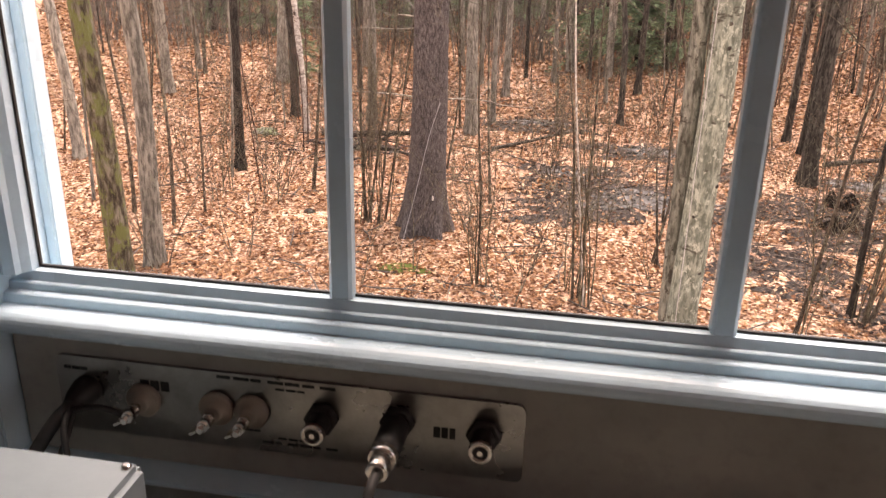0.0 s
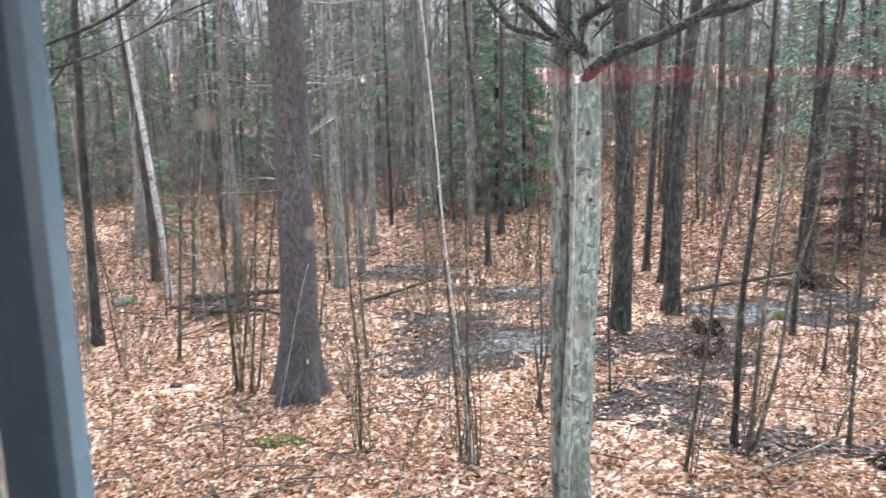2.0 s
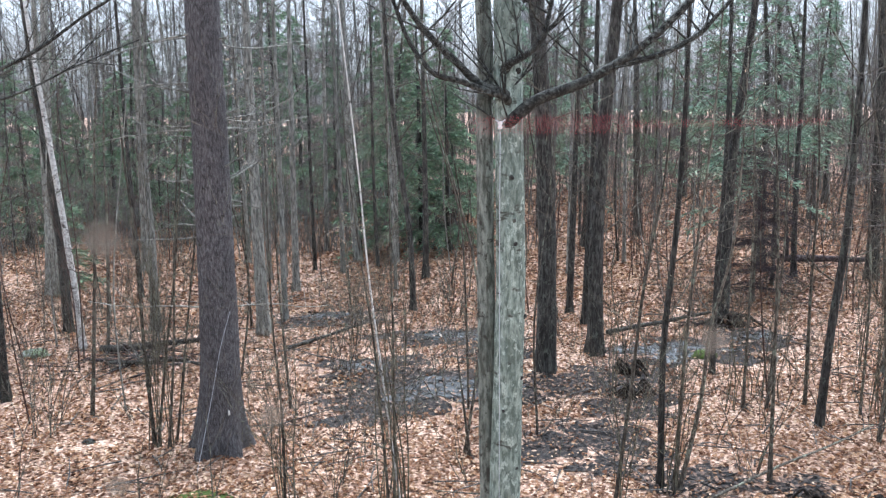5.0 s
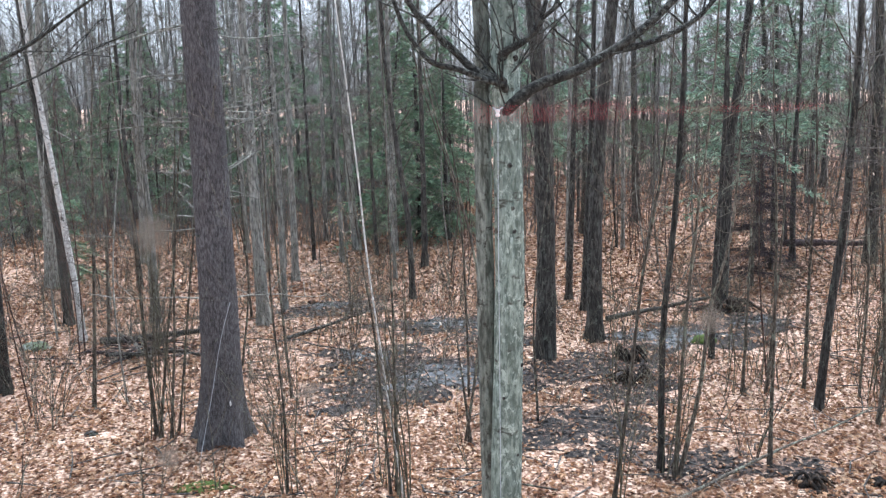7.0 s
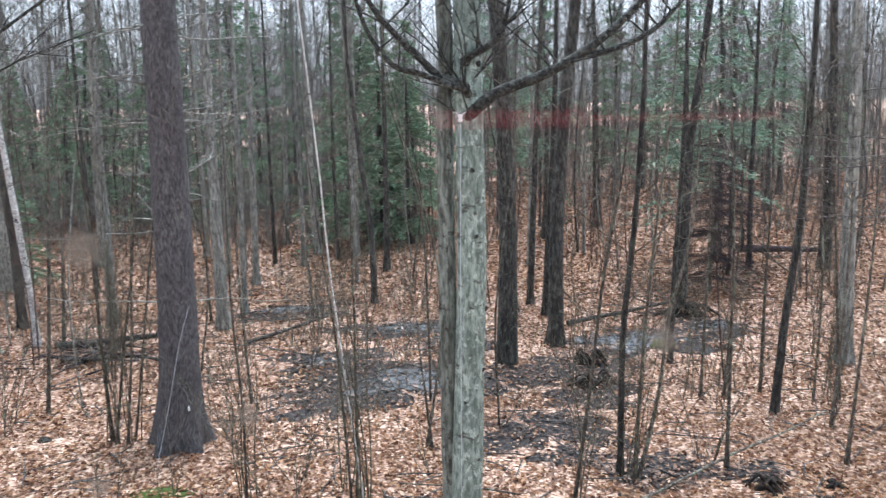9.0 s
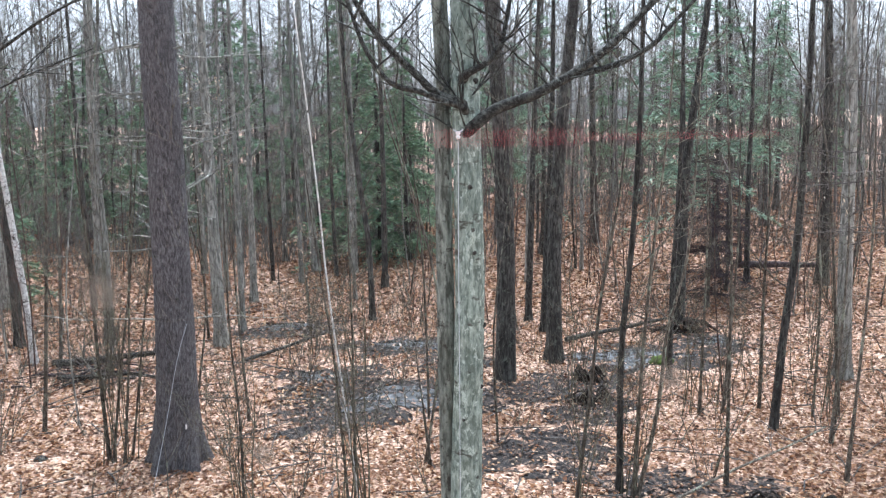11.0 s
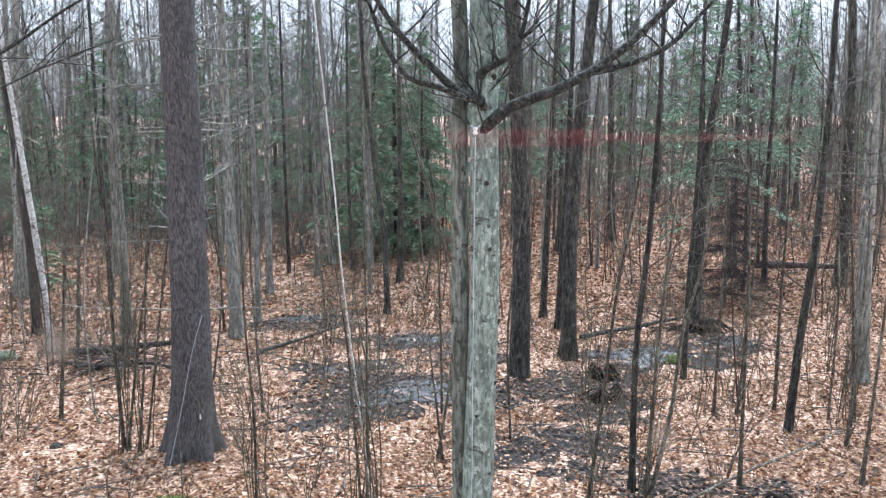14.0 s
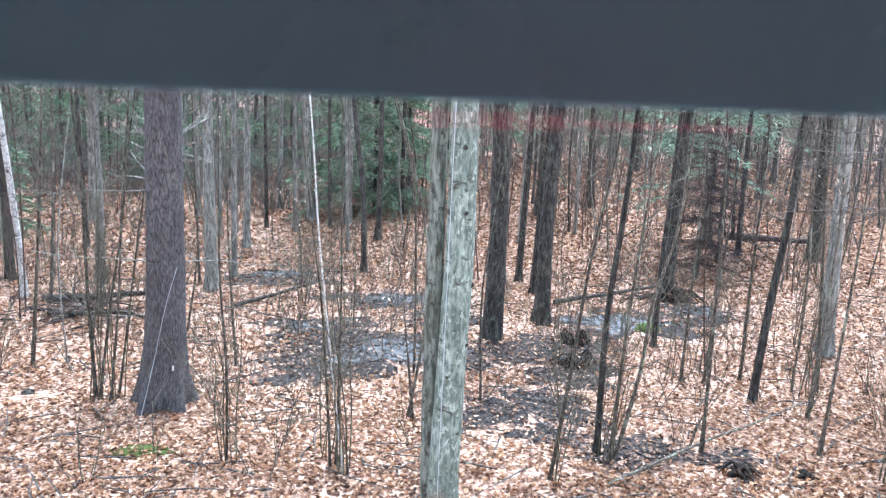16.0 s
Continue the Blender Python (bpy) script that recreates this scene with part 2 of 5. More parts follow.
SIDING = painted("white_siding", (0.7, 0.77, 0.82), 0.5, 0.06, 4)
SHINGLE = painted("grey_shingle", (0.11, 0.108, 0.105), 0.9, 0.2, 8)
GLASS = window_glass("window_glass")
PORCELAIN = painted("white_porcelain", (0.8, 0.79, 0.76), 0.25, 0.05, 40)
ROPE = painted("pale_rope", (0.6, 0.63, 0.66), 0.8, 0.15, 80)

# ---- mesh tools ----


class Geo:
    """Gathers vertices and faces for one mesh."""

    def __init__(self):
        self.v, self.f = [], []

    def tube(self, pts, radii, sides=6, cap=True, wob=0.0, rng=None):
        pts = [Vector(p) for p in pts]
        base = len(self.v)
        ref = Vector((0.31, 0.95, 0.07)).normalized()
        k = len(pts)
        for i, p in enumerate(pts):
            d = (pts[min(i + 1, k - 1)] - pts[max(i - 1, 0)]).normalized()
            u = d.cross(ref)
            u = u.normalized() if u.length > 0.05 else d.orthogonal().normalized()
            w = d.cross(u)
            for s in range(sides):
                a = 2 * math.pi * s / sides
                r = radii[i] * (1 + (rng.uniform(-wob, wob) if wob else 0))
                self.v.append(p + u * (math.cos(a) * r) + w * (math.sin(a) * r))
        for i in range(k - 1):
            for s in range(sides):
                a, b = base + i * sides + s, base + i * sides + (s + 1) % sides
                self.f.append((a, b, b + sides, a + sides))
        if cap:
            self.f.append(tuple(base + s for s in reversed(range(sides))))
            self.f.append(tuple(base + (k - 1) * sides + s for s in range(sides)))
        return self

    def mesh(self, name, material, smooth=True):
        me = bpy.data.meshes.new(name)
        me.from_pydata([tuple(p) for p in self.v], [], self.f)
        me.materials.append(material)
        if smooth:
            me.polygons.foreach_set("use_smooth", [True] * len(me.polygons))
        me.update()
        return me


def part_mesh(name, me, parent, label=""):
    ob = new(name, me)
    ob.parent = parent
    return tagged(ob, label)


def part(name, bm, material, parent, label=""):
    """Links a bmesh as one mesh object under a thing or a part."""
    me = bpy.data.meshes.new(name)
    bmesh.ops.recalc_face_normals(bm, faces=bm.faces)
    bm.to_mesh(me)
    bm.free()
    me.materials.append(material)
    return part_mesh(name, me, parent, label)


def block(x0, x1, y0, y1, z0, z1, bevel=0.0, bm=None):
    bm = bm or bmesh.new()
    got = bmesh.ops.create_cube(bm, size=1, matrix=Matrix.Translation(((x0 + x1) / 2, (y0 + y1) / 2, (z0 + z1) / 2)) @ Matrix.Diagonal((x1 - x0, y1 - y0, z1 - z0, 1)))
    if bevel:
        edges = {e for v in got["verts"] for e in v.link_edges}
        bmesh.ops.bevel(bm, geom=list(edges), offset=bevel, segments=2, affect="EDGES")
    return bm


def lathe(profile, sides=20, m=Matrix()):
    """A turned solid about z from (radius, height) pairs."""
    bm = bmesh.new()
    rings = [[bm.verts.new(m @ Vector((r * math.cos(2 * math.pi * s / sides), r * math.sin(2 * math.pi * s / sides), h))) for s in range(sides)] for r, h in profile]
    for a, b in zip(rings, rings[1:]):
        for s in range(sides):
            bm.faces.new((a[s], a[(s + 1) % sides], b[(s + 1) % sides], b[s]))
    bm.faces.new(rings[0][::-1])
    bm.faces.new(rings[-1])
    for fc in bm.faces:
        fc.smooth = len(fc.verts) == 4
    return bm


def extrude_x(profile, x0, x1):
    """A moulding along x from a (y, z) profile."""
    bm = bmesh.new()
    a = [bm.verts.new((x0, y, z)) for y, z in profile]
    b = [bm.verts.new((x1, y, z)) for y, z in profile]
    k = len(profile)
    for i in range(k):
        bm.faces.new((a[i], a[(i + 1) % k], b[(i + 1) % k], b[i]))
    bm.faces.new(a[::-1])
    bm.faces.new(b)
    return bm


def extrude_z(profile, z0, z1):
    bm = bmesh.new()
    a = [bm.verts.new((x, y, z0)) for x, y in profile]
    b = [bm.verts.new((x, y, z1)) for x, y in profile]
    k = len(profile)
    for i in range(k):
        bm.faces.new((a[i], a[(i + 1) % k], b[(i + 1) % k], b[i]))
    bm.faces.new(a[::-1])
    bm.faces.new(b)
    return bm


def thing(name, x, y, z, label, category, group="", kind=""):
    ob = new(name)
    ob.location = (x, y, z)
    return tagged(ob, label, category, group, kind)


# ---- the ground ----
WET = [(-1.43, 25.16, 1.046, 0.402), (1.87, 22.42, 1.046, 0.483), (1.39, 17.92, 1.207, 0.644), (7.5, 20.25, 1.368, 0.724), (10.08, 21.46, 0.724, 0.483), (-0.3, 19.85, 0.724, 0.282)]


def wetness(x, y):
    return max(0.0, min(1.0, max(2.2 - math.hypot((x - a) / (2.2 * r), (y - b) / (2.2 * s)) for a, b, r, s in WET)))


def gz(x, y):
    """Height of the forest floor."""
    h = 0.10 * noise.noise((x * 0.22, y * 0.22, 3.1)) + 0.05 * noise.noise((x * 0.7, y * 0.7, 8.4))
    far = max(0.0, y - 38)
    return h * (1 - wetness(x, y)) * min(1, max(0, (y - 2) / 6)) + 0.0002 * far * far - 0.7 * math.exp(-((x - 1.6) ** 2 + (y - 9.7) ** 2) / 4.0)


def grid_axis(edges):
    out = []
    for a, b, step in edges:
        out += [a + i * (b - a) / max(1, round((b - a) / step)) for i in range(max(1, round((b - a) / step)))]
    return out + [edges[-1][1]]


gx = grid_axis([(-600, -120, 60), (-120, -40, 10), (-40, -13, 1.5), (-13, 20, 0.33), (20, 48, 1.5), (48, 120, 9), (120, 600, 60)])
gy = grid_axis([(-200, -20, 30), (-20, 6, 2), (6, 28, 0.33), (28, 60, 1.0), (60, 120, 6), (120, 600, 40)])
g = Geo()
g.v = [(x, y, gz(x, min(y, 120))) for y in gy for x in gx]
g.f = [(j * len(gx) + i, j * len(gx) + i + 1, (j + 1) * len(gx) + i + 1, (j + 1) * len(gx) + i) for j in range(len(gy) - 1) for i in range(len(gx) - 1)]
tagged(new("ground", g.mesh("ground", GROUND)), "forest floor of matted brown fallen leaves", "ground", kind="structure")


def blob(name, cx, cy, rx, ry, z, material, seed, label, category, rough=0.35, turn=0.0):
    """An irregular flat patch lying on the ground."""
    g = Geo()
    k = 56
    for ring in (0.0, 0.45, 0.8, 1.0):
        for i in range(k if ring else 1):
            a = 2 * math.pi * i / k
            r = ring * (1 + rough * noise.noise((math.cos(a) * 1.7 + seed, math.sin(a) * 1.7, seed * 0.7)) + rough * 0.7 * noise.noise((math.cos(a) * 4 + seed, math.sin(a) * 4, seed)))
            dx, dy = rx * r * math.cos(a), ry * r * math.sin(a)
            x, y = cx + dx * math.cos(turn) - dy * math.sin(turn), cy + dx * math.sin(turn) + dy * math.cos(turn)
            g.v.append((x, y, gz(x, y) + z))
    g.f = [(0, 1 + i, 1 + (i + 1) % k) for i in range(k)]
    for q in range(2):
        o = 1 + q * k
        g.f += [(o + i, o + k + i, o + k + (i + 1) % k, o + (i + 1) % k) for i in range(k)]
    return tagged(new(name, g.mesh(name, material)), label, category, kind="structure")


MUDDY = [(0.82, 17.92, 2.173, 1.368), (3.72, 14.94, 1.5, 1.1), (5.33, 16.55, 0.9, 1.0), (7.74, 20.09, 2.334, 1.207), (1.63, 22.34, 1.931, 0.885), (-1.19, 24.76, 1.77, 0.966), (10, 21.38, 1.287, 0.805), (5.17, 12.85, 1.0, 0.7), (6.6, 12.4, 0.7, 0.4), (-0.1, 16.7, 1.1, 0.8), (3.5, 17.7, 1.5, 1.1), (0.0, 19.8, 1.7, 0.9), (3.0, 20.6, 1.2, 0.9), (3.95, 13.6, 0.7, 0.5), (5.3, 18.3, 1.2, 1.1)]
TURNS = (0, -0.5, 0.3, 0.1, 0, 0, 0.2, 0.2, 0.3, 0.2, 0.1, -0.2, 0.3, -0.4, 0.2)
for i, ((x, y, rx, ry), turn) in enumerate(zip(MUDDY, TURNS)):
    blob("mud", x, y, rx * 0.85, ry * 0.85, 0.006 + 0.001 * i, MUD, i * 3.7 + 1, "wet dark mud between the fallen leaves", "mud", 0.9, turn)
for i, (x, y, rx, ry) in enumerate(WET):
    blob("puddle", x, y, rx * 1.05, ry * 1.1, 0.026, WATER, i * 5.1 + 2, "shallow still puddle, its mirrored grey sky partly painted into the colour", "puddle", 0.8)


def muddiness(x, y):
    """Below 1 on the soaked ground, ragged at its edge."""
    return min(math.hypot((x - a) / r, (y - b) / s) for a, b, r, s in MUDDY) + 0.5 * noise.noise((x * 1.1, y * 1.1, 4.4)) + 0.35 * noise.noise((x * 3.1, y * 3.1, 2.2))


def leaf_cover(x, y):
    """How thickly leaves lie: bare on water, patchy elsewhere."""
    near = min(math.hypot((x - a) / r, (y - b) / s) for a, b, r, s in WET)
    if near < 0.8:
        return 0.16
    base = 0.86 + 0.55 * noise.noise((x * 0.5, y * 0.5, 1.7)) + 0.5 * noise.noise((x * 1.9, y * 1.9, 6.1))
    return base * (0.75 if muddiness(x, y) < 1.0 else 1.0)


def fallen_leaves(count, seed, start, span, power):
    """Curled leaves scattered over the floor, dark and flat where they lie soaked."""
    rng = np.random.RandomState(seed)
    y = start + span * rng.rand(count) ** power
    x = 1.2 + 0.08 * y + (rng.rand(count) - 0.5) * (y * 1.4 + 9)
    keep = np.array([q < leaf_cover(a, b) for a, b, q in zip(x, y, rng.rand(count))])
    x, y = x[keep], y[keep]
    k = len(x)
    wet = np.array([muddiness(a, b) < 1.0 + 0.12 * q for a, b, q in zip(x, y, rng.randn(k))]) & (rng.rand(k) < 0.72)
    z = np.array([gz(a, b) for a, b in zip(x, y)]) + 0.014 + 0.034 * rng.rand(k) + 0.03 * wet
    size = (0.021 + 0.030 * rng.rand(k)) * (1 + np.maximum(0, y - 14) * 0.042)
    a = rng.rand(k) * 2 * np.pi
    ux, uy = np.cos(a), np.sin(a)
    tilt, curl = (rng.rand(k) - 0.5) * 1.1, (0.1 + 0.8 * rng.rand(k)) * np.where(wet, 0.4, 1.0)
    w = size * (0.55 + 0.4 * rng.rand(k))
    pts = np.zeros((k, 6, 3))
    for j, (s, c, up) in enumerate([(-1, 0, 0), (-0.1, 1, 1), (0.75, 0.55, 0.7), (1, 0, 0), (0.75, -0.55, 0.7), (-0.1, -1, 1)]):
        pts[:, j, 0] = x + ux * s * size - uy * c * w
        pts[:, j, 1] = y + uy * s * size + ux * c * w
        pts[:, j, 2] = z + s * size * tilt + up * curl * w
    for name, which, material, label in (("leaf_litter", ~wet, LEAVES, "dry curled tan and brown fallen leaves"), ("wet_leaf_litter", wet, WET_LEAVES, "soaked dark brown leaves lying on the mud")):
        if not which.any():
            continue
        some = pts[which]
        me = bpy.data.meshes.new(name)
        idx = np.arange(len(some))[:, None] * 6
        me.from_pydata(some.reshape(-1, 3).tolist(), [], np.concatenate([idx + [0, 5, 4, 3], idx + [0, 3, 2, 1]]).tolist())
        me.materials.append(material)
        me.update()
        tagged(new(name, me), label, "leaves", kind="stuff")


fallen_leaves(270000, 5, 8.3, 52, 2.1)
fallen_leaves(55000, 6, 24, 46, 1.2)

# ---- trees ----


def spline(pts, k):
    """A smooth run of points through the given ones."""
    pts = [Vector(p) for p in pts]
    pts = [pts[0] * 2 - pts[1]] + pts + [pts[-1] * 2 - pts[-2]]
    out = []
    for i in range(1, len(pts) - 2):
        p0, p1, p2, p3 = pts[i - 1:i + 3]
        for s in range(k):
            t = s / k
            out.append(0.5 * (2 * p1 + (p2 - p0) * t + (2 * p0 - 5 * p1 + 4 * p2 - p3) * t * t + (3 * p1 - p0 - 3 * p2 + p3) * t ** 3))
    return out + [pts[-2]]


def branch(g, rng, start, way, length, radius, depth, sides=4, droop=0.0):
    """A bare branch with side twigs."""
    k = 5 if length > 0.8 else 3
    p, d = Vector(start), Vector(way).normalized()
    pts = [p.copy()]
    for i in range(k):
        d = (d + Vector((rng.uniform(-1, 1), rng.uniform(-1, 1), rng.uniform(-0.6, 0.9) - droop)) * 0.22).normalized()
        p = p + d * (length / k)
        pts.append(p.copy())
    g.tube(pts, [max(0.003, radius * (1 - 0.8 * i / k)) for i in range(k + 1)], sides, False)
    if depth:
        for i in range(rng.randint(2, 4) + (1 if length > 1.5 else 0)):
            j = rng.randint(1, k)
            side = Vector((rng.uniform(-1, 1), rng.uniform(-1, 1), rng.uniform(-0.2, 0.9)))
            branch(g, rng, pts[j], d * 0.8 + side, length * rng.uniform(0.35, 0.65), max(0.0035, radius * 0.5), depth - 1, 3, droop)


def trunk_geo(axis, radius, top, sides, rng, flare=1.6, wob=0.04):
    """A tapered trunk along an axis, flaring into root swellings at its foot."""
    g = Geo()
    zt = axis[-1].z
    radii = []
    for p in axis:
        t = max(0.0, p.z) / zt
        radii.append((radius * (1 - t) + top * t) * (1 + (flare - 1) * math.exp(-max(0, p.z) / (radius * 2.2))))
    g.tube(axis, radii, sides, True, wob, rng)
    for i, p in enumerate(axis):
        fl = math.exp(-max(0, p.z) / (radius * 1.6))
        if fl > 0.05:
            for s in range(sides):
                q = g.v[i * sides + s]
                k = 1 + 0.28 * fl * math.sin(s * 2 * math.pi / sides * 5 + radius * 40)
                g.v[i * sides + s] = Vector((p.x + (q.x - p.x) * k, p.y + (q.y - p.y) * k, q.z))
    return g


def tree_axis(bends, height, k=4):
    pts = [(0, 0, -0.15), (0, 0, 0.0)] + [(dx, 0, z) for dx, z in bends]
    (x0, _, z0), (x1, _, z1) = pts[-2], pts[-1]
    if z1 < height:
        lean = max(-0.12, min(0.12, (x1 - x0) / max(0.5, z1 - z0)))
        pts += [(x1 + lean * (height - z1) * 0.5, 0.2, (z1 + height) / 2), (x1 + lean * (height - z1) * 0.8, 0.4, height)]
    return spline(pts, k)


TREE_COUNT = [0]


def bare_tree(name, x, y, d, bends, bark_mat, label, category, height, limbs, first, reach, sides=10, flare=1.22, group="trees in the wood", depth=2):
    """A leafless tree: trunk and a crown of bare limbs and twigs."""
    TREE_COUNT[0] += 1
    rng = random.Random(TREE_COUNT[0] * 17 + 3)
    ob = thing(name, x, y, gz(x, y), label, category, group)
    axis = tree_axis(bends, height)
    part_mesh("trunk", trunk_geo(axis, d / 2, d * 0.1, sides, rng, flare).mesh("trunk", bark_mat), ob)
    g = Geo()
    for i in range(limbs):
        z = first + (height - first) * (i + rng.random()) / limbs * 0.95
        p = min(axis, key=lambda q: abs(q.z - z))
        a = rng.uniform(0, 2 * math.pi)
        up = rng.uniform(0.1, 0.9)
        branch(g, rng, p, (math.cos(a), math.sin(a), up), reach * rng.uniform(0.4, 1.0) * (1.15 - 0.5 * z / height), min(d * 0.11, 0.022) * rng.uniform(0.4, 1), depth)
    if g.v:
        part_mesh("crown", g.mesh("crown", TWIG if bark_mat in (BARK_GREY, BARK_MOSSY) else BARK_RED if bark_mat is BARK_RED else BARK_SAPLING), ob, "bare leafless limbs and twigs")
    return ob


def dark_tree(x, y, d, *bends, depth=2, height=15):
    return bare_tree("deciduous_tree", x, y, d * 0.88, bends, BARK_DARK, "bare tree with wet dark brown bark, in leaf litter", "tree", height, 26, 2.6, 3.0, depth=depth)


def grey_tree(x, y, d, *bends, depth=2):
    return bare_tree("deciduous_tree", x, y, d * 0.9, bends, BARK_GREY, "bare tree with pale grey lichened bark, in leaf litter", "tree", 16, 26, 3.2, 3.0, depth=depth)


def birch_tree(x, y, d, *bends):
    return bare_tree("birch_tree", x, y, d * (1.1 if y > 18 else 0.43), bends, BARK_BIRCH, "slender leaning birch with peeling white bark", "tree", 13, 14, 3.0, 1.6)


def mossy_tree(x, y, d, *bends):
    return bare_tree("deciduous_tree", x, y, d, bends, BARK_MOSSY, "bare tree trunk covered in green moss", "tree", 14, 10, 4.5, 2.6, 14)


def sapling(x, y, d, *bends):
    h = min(11, bends[-1][1] + 3.0)
    return bare_tree("sapling", x, y, d * 0.9, bends, BARK_SAPLING, "thin bare sapling rising from the leaf litter", "sapling", h, 16, 1.0, 1.5, 6, 1.15, "saplings in the wood", 2 if y < 18 else 1)


def pale_pole(x, y, d, *bends):
    return bare_tree("sapling", x, y, d * 0.9, bends, BARK_GREY, "slim pale grey pole tree with few branches", "sapling", min(11, bends[-1][1] + 3.0), 12, 1.0, 1.5, 6, 1.15, "saplings in the wood", 1)


dark_tree(-8.66, 24.08, 0.295, (-0.04, 2.20), (-0.07, 3.91), (-0.17, 5.12))
birch_tree(-7.69, 22.25, 0.177, (-0.10, 1.62), (-0.20, 3.07), (-0.46, 5.89), (-0.59, 7.25))
grey_tree(-11.06, 29.39, 0.464, (0.21, 3.42), (0.36, 6.70))
sapling(-5.81, 17.09, 0.101, (0.32, 3.77), (0.43, 5.40))
sapling(-6.95, 21.93, 0.110, (0.19, 3.09), (0.26, 5.18))
sapling(-4.14, 15.34, 0.090, (-0.07, 1.94), (-0.10, 3.99), (-0.18, 5.08))
sapling(-4.06, 15.28, 0.067, (0.27, 1.94), (0.48, 3.17), (0.65, 4.67))
sapling(-3.84, 15.17, 0.067, (0.20, 1.96), (0.32, 3.79))
sapling(-3.77, 15.50, 0.057, (0.38, 2.70), (0.56, 3.93), (0.76, 5.43))
grey_tree(-6.17, 23.68, 0.300, (0.01, 2.81), (-0.02, 3.88), (-0.03, 6.56), (0.08, 8.71))
dark_tree(-7.81, 28.40, 0.198, (-0.08, 2.34), (-0.13, 4.88))
grey_tree(-3.18, 23.37, 0.402, (-0.04, 2.76), (-0.07, 5.78), (-0.08, 8.66))
grey_tree(-2.73, 24.76, 0.203, (0.00, 2.54), (0.02, 5.74), (0.02, 8.05))
grey_tree(-2.80, 29.00, 0.275, (0.03, 3.24), (0.07, 6.58))
sapling(-1.83, 17.16, 0.073, (-0.08, 1.31), (-0.14, 2.73), (-0.16, 4.44))
sapling(-1.49, 12.74, 0.057, (0.01, 1.47), (-0.07, 2.91), (-0.08, 3.87))
dark_tree(-2.42, 32.63, 0.175, (-0.03, 2.43), (-0.05, 5.59))
birch_tree(0.33, 12.45, 0.083, (-0.15, 1.31), (-0.40, 3.61), (-0.51, 5.12), (-0.63, 6.49), (-0.71, 7.34))
sapling(0.23, 12.62, 0.056, (0.03, 2.51), (0.02, 4.08))
sapling(0.14, 12.52, 0.055, (-0.16, 2.55), (-0.30, 3.69))
dark_tree(1.05, 25.53, 0.225, (-0.06, 2.31), (-0.30, 4.34), (-0.62, 7.29), (-0.66, 8.56))
dark_tree(1.69, 30.13, 0.264, (0.03, 3.60), (0.02, 6.53))
grey_tree(0.67, 33.48, 0.314, (0.04, 3.35), (0.02, 7.64))
grey_tree(-1.33, 32.08, 0.215, (-0.02, 3.52), (-0.09, 7.60), (-0.11, 9.57))
grey_tree(-0.81, 34.27, 0.390, (-0.17, 2.65), (-0.29, 7.69))
dark_tree(-0.02, 33.00, 0.177, (-0.08, 3.41), (-0.07, 7.21))
dark_tree(3.89, 19.05, 0.52, (-0.00, 3.18), (-0.10, 5.74), (-0.25, 7.93), height=26)
dark_tree(5.73, 24.88, 0.242, (0.07, 2.25), (0.16, 5.59), (0.28, 8.78))
dark_tree(5.38, 20.28, 0.44, (-0.03, 2.95), (0.12, 5.68), (0.36, 8.29), height=22)
dark_tree(5.83, 23.32, 0.245, (0.09, 2.48), (0.18, 4.84), (0.22, 7.13))
sapling(1.83, 16.72, 0.059, (-0.10, 3.60), (-0.42, 5.06), (-0.88, 6.58))
dark_tree(12.19, 39.16, 0.463, (-0.16, 3.91), (-0.28, 7.76))
dark_tree(4.52, 12.69, 0.127, (-0.02, 2.30), (0.12, 4.11), (0.20, 5.84), (0.22, 7.25))
sapling(4.67, 12.46, 0.077, (0.10, 2.35), (0.24, 4.13), (0.41, 5.84))
sapling(4.74, 12.45, 0.087, (0.30, 1.51), (0.41, 2.70), (0.71, 3.94))
sapling(3.57, 12.01, 0.074, (0.23, 2.08), (0.38, 3.55), (0.64, 5.13))
dark_tree(9.56, 22.63, 0.367, (0.04, 2.47), (0.11, 4.80), (0.43, 7.64))
dark_tree(7.64, 18.46, 0.151, (0.02, 2.11), (0.11, 4.43), (0.13, 6.29))
sapling(7.86, 16.10, 0.075, (0.10, 1.76), (0.19, 3.49))
sapling(8.72, 16.21, 0.089, (-0.02, 2.29), (0.01, 4.59))
dark_tree(8.39, 15.01, 0.192, (0.12, 1.90), (0.29, 3.63), (0.35, 5.21), (0.38, 7.23))
grey_tree(11.58, 17.85, 0.41, (-0.10, 3.12), (-0.15, 5.62), (-0.27, 8.01))
sapling(10.11, 15.59, 0.090, (-0.33, 3.51), (-0.53, 5.16))
dark_tree(14.54, 28.59, 0.236, (-0.08, 3.42), (-0.06, 6.89))
dark_tree(15.85, 32.87, 0.292, (-0.03, 3.03), (-0.12, 6.36))
dark_tree(17.01, 27.93, 0.525, (-0.03, 3.41), (-0.14, 7.21))
mossy = mossy_tree(-6.41, 10.02, 0.380, (-0.00, 1.93), (-0.04, 3.38), (-0.15, 4.99))
grey_tree(-7.20, 12.36, 0.378, (0.06, 1.58), (0.10, 3.21), (0.02, 4.79))
sapling(-8.89, 14.78, 0.099, (0.01, 1.90), (-0.16, 3.64))
sapling(-7.78, 14.29, 0.094, (0.06, 1.96), (-0.04, 3.94))
grey_tree(-12.28, 18.29, 0.337, (-0.09, 1.89), (-0.23, 3.47))
dark_tree(-8.07, 18.36, 0.268, (0.04, 2.40), (0.10, 4.29))
grey_tree(-13.85, 26.17, 0.403, (-0.06, 1.96), (-0.08, 3.56))
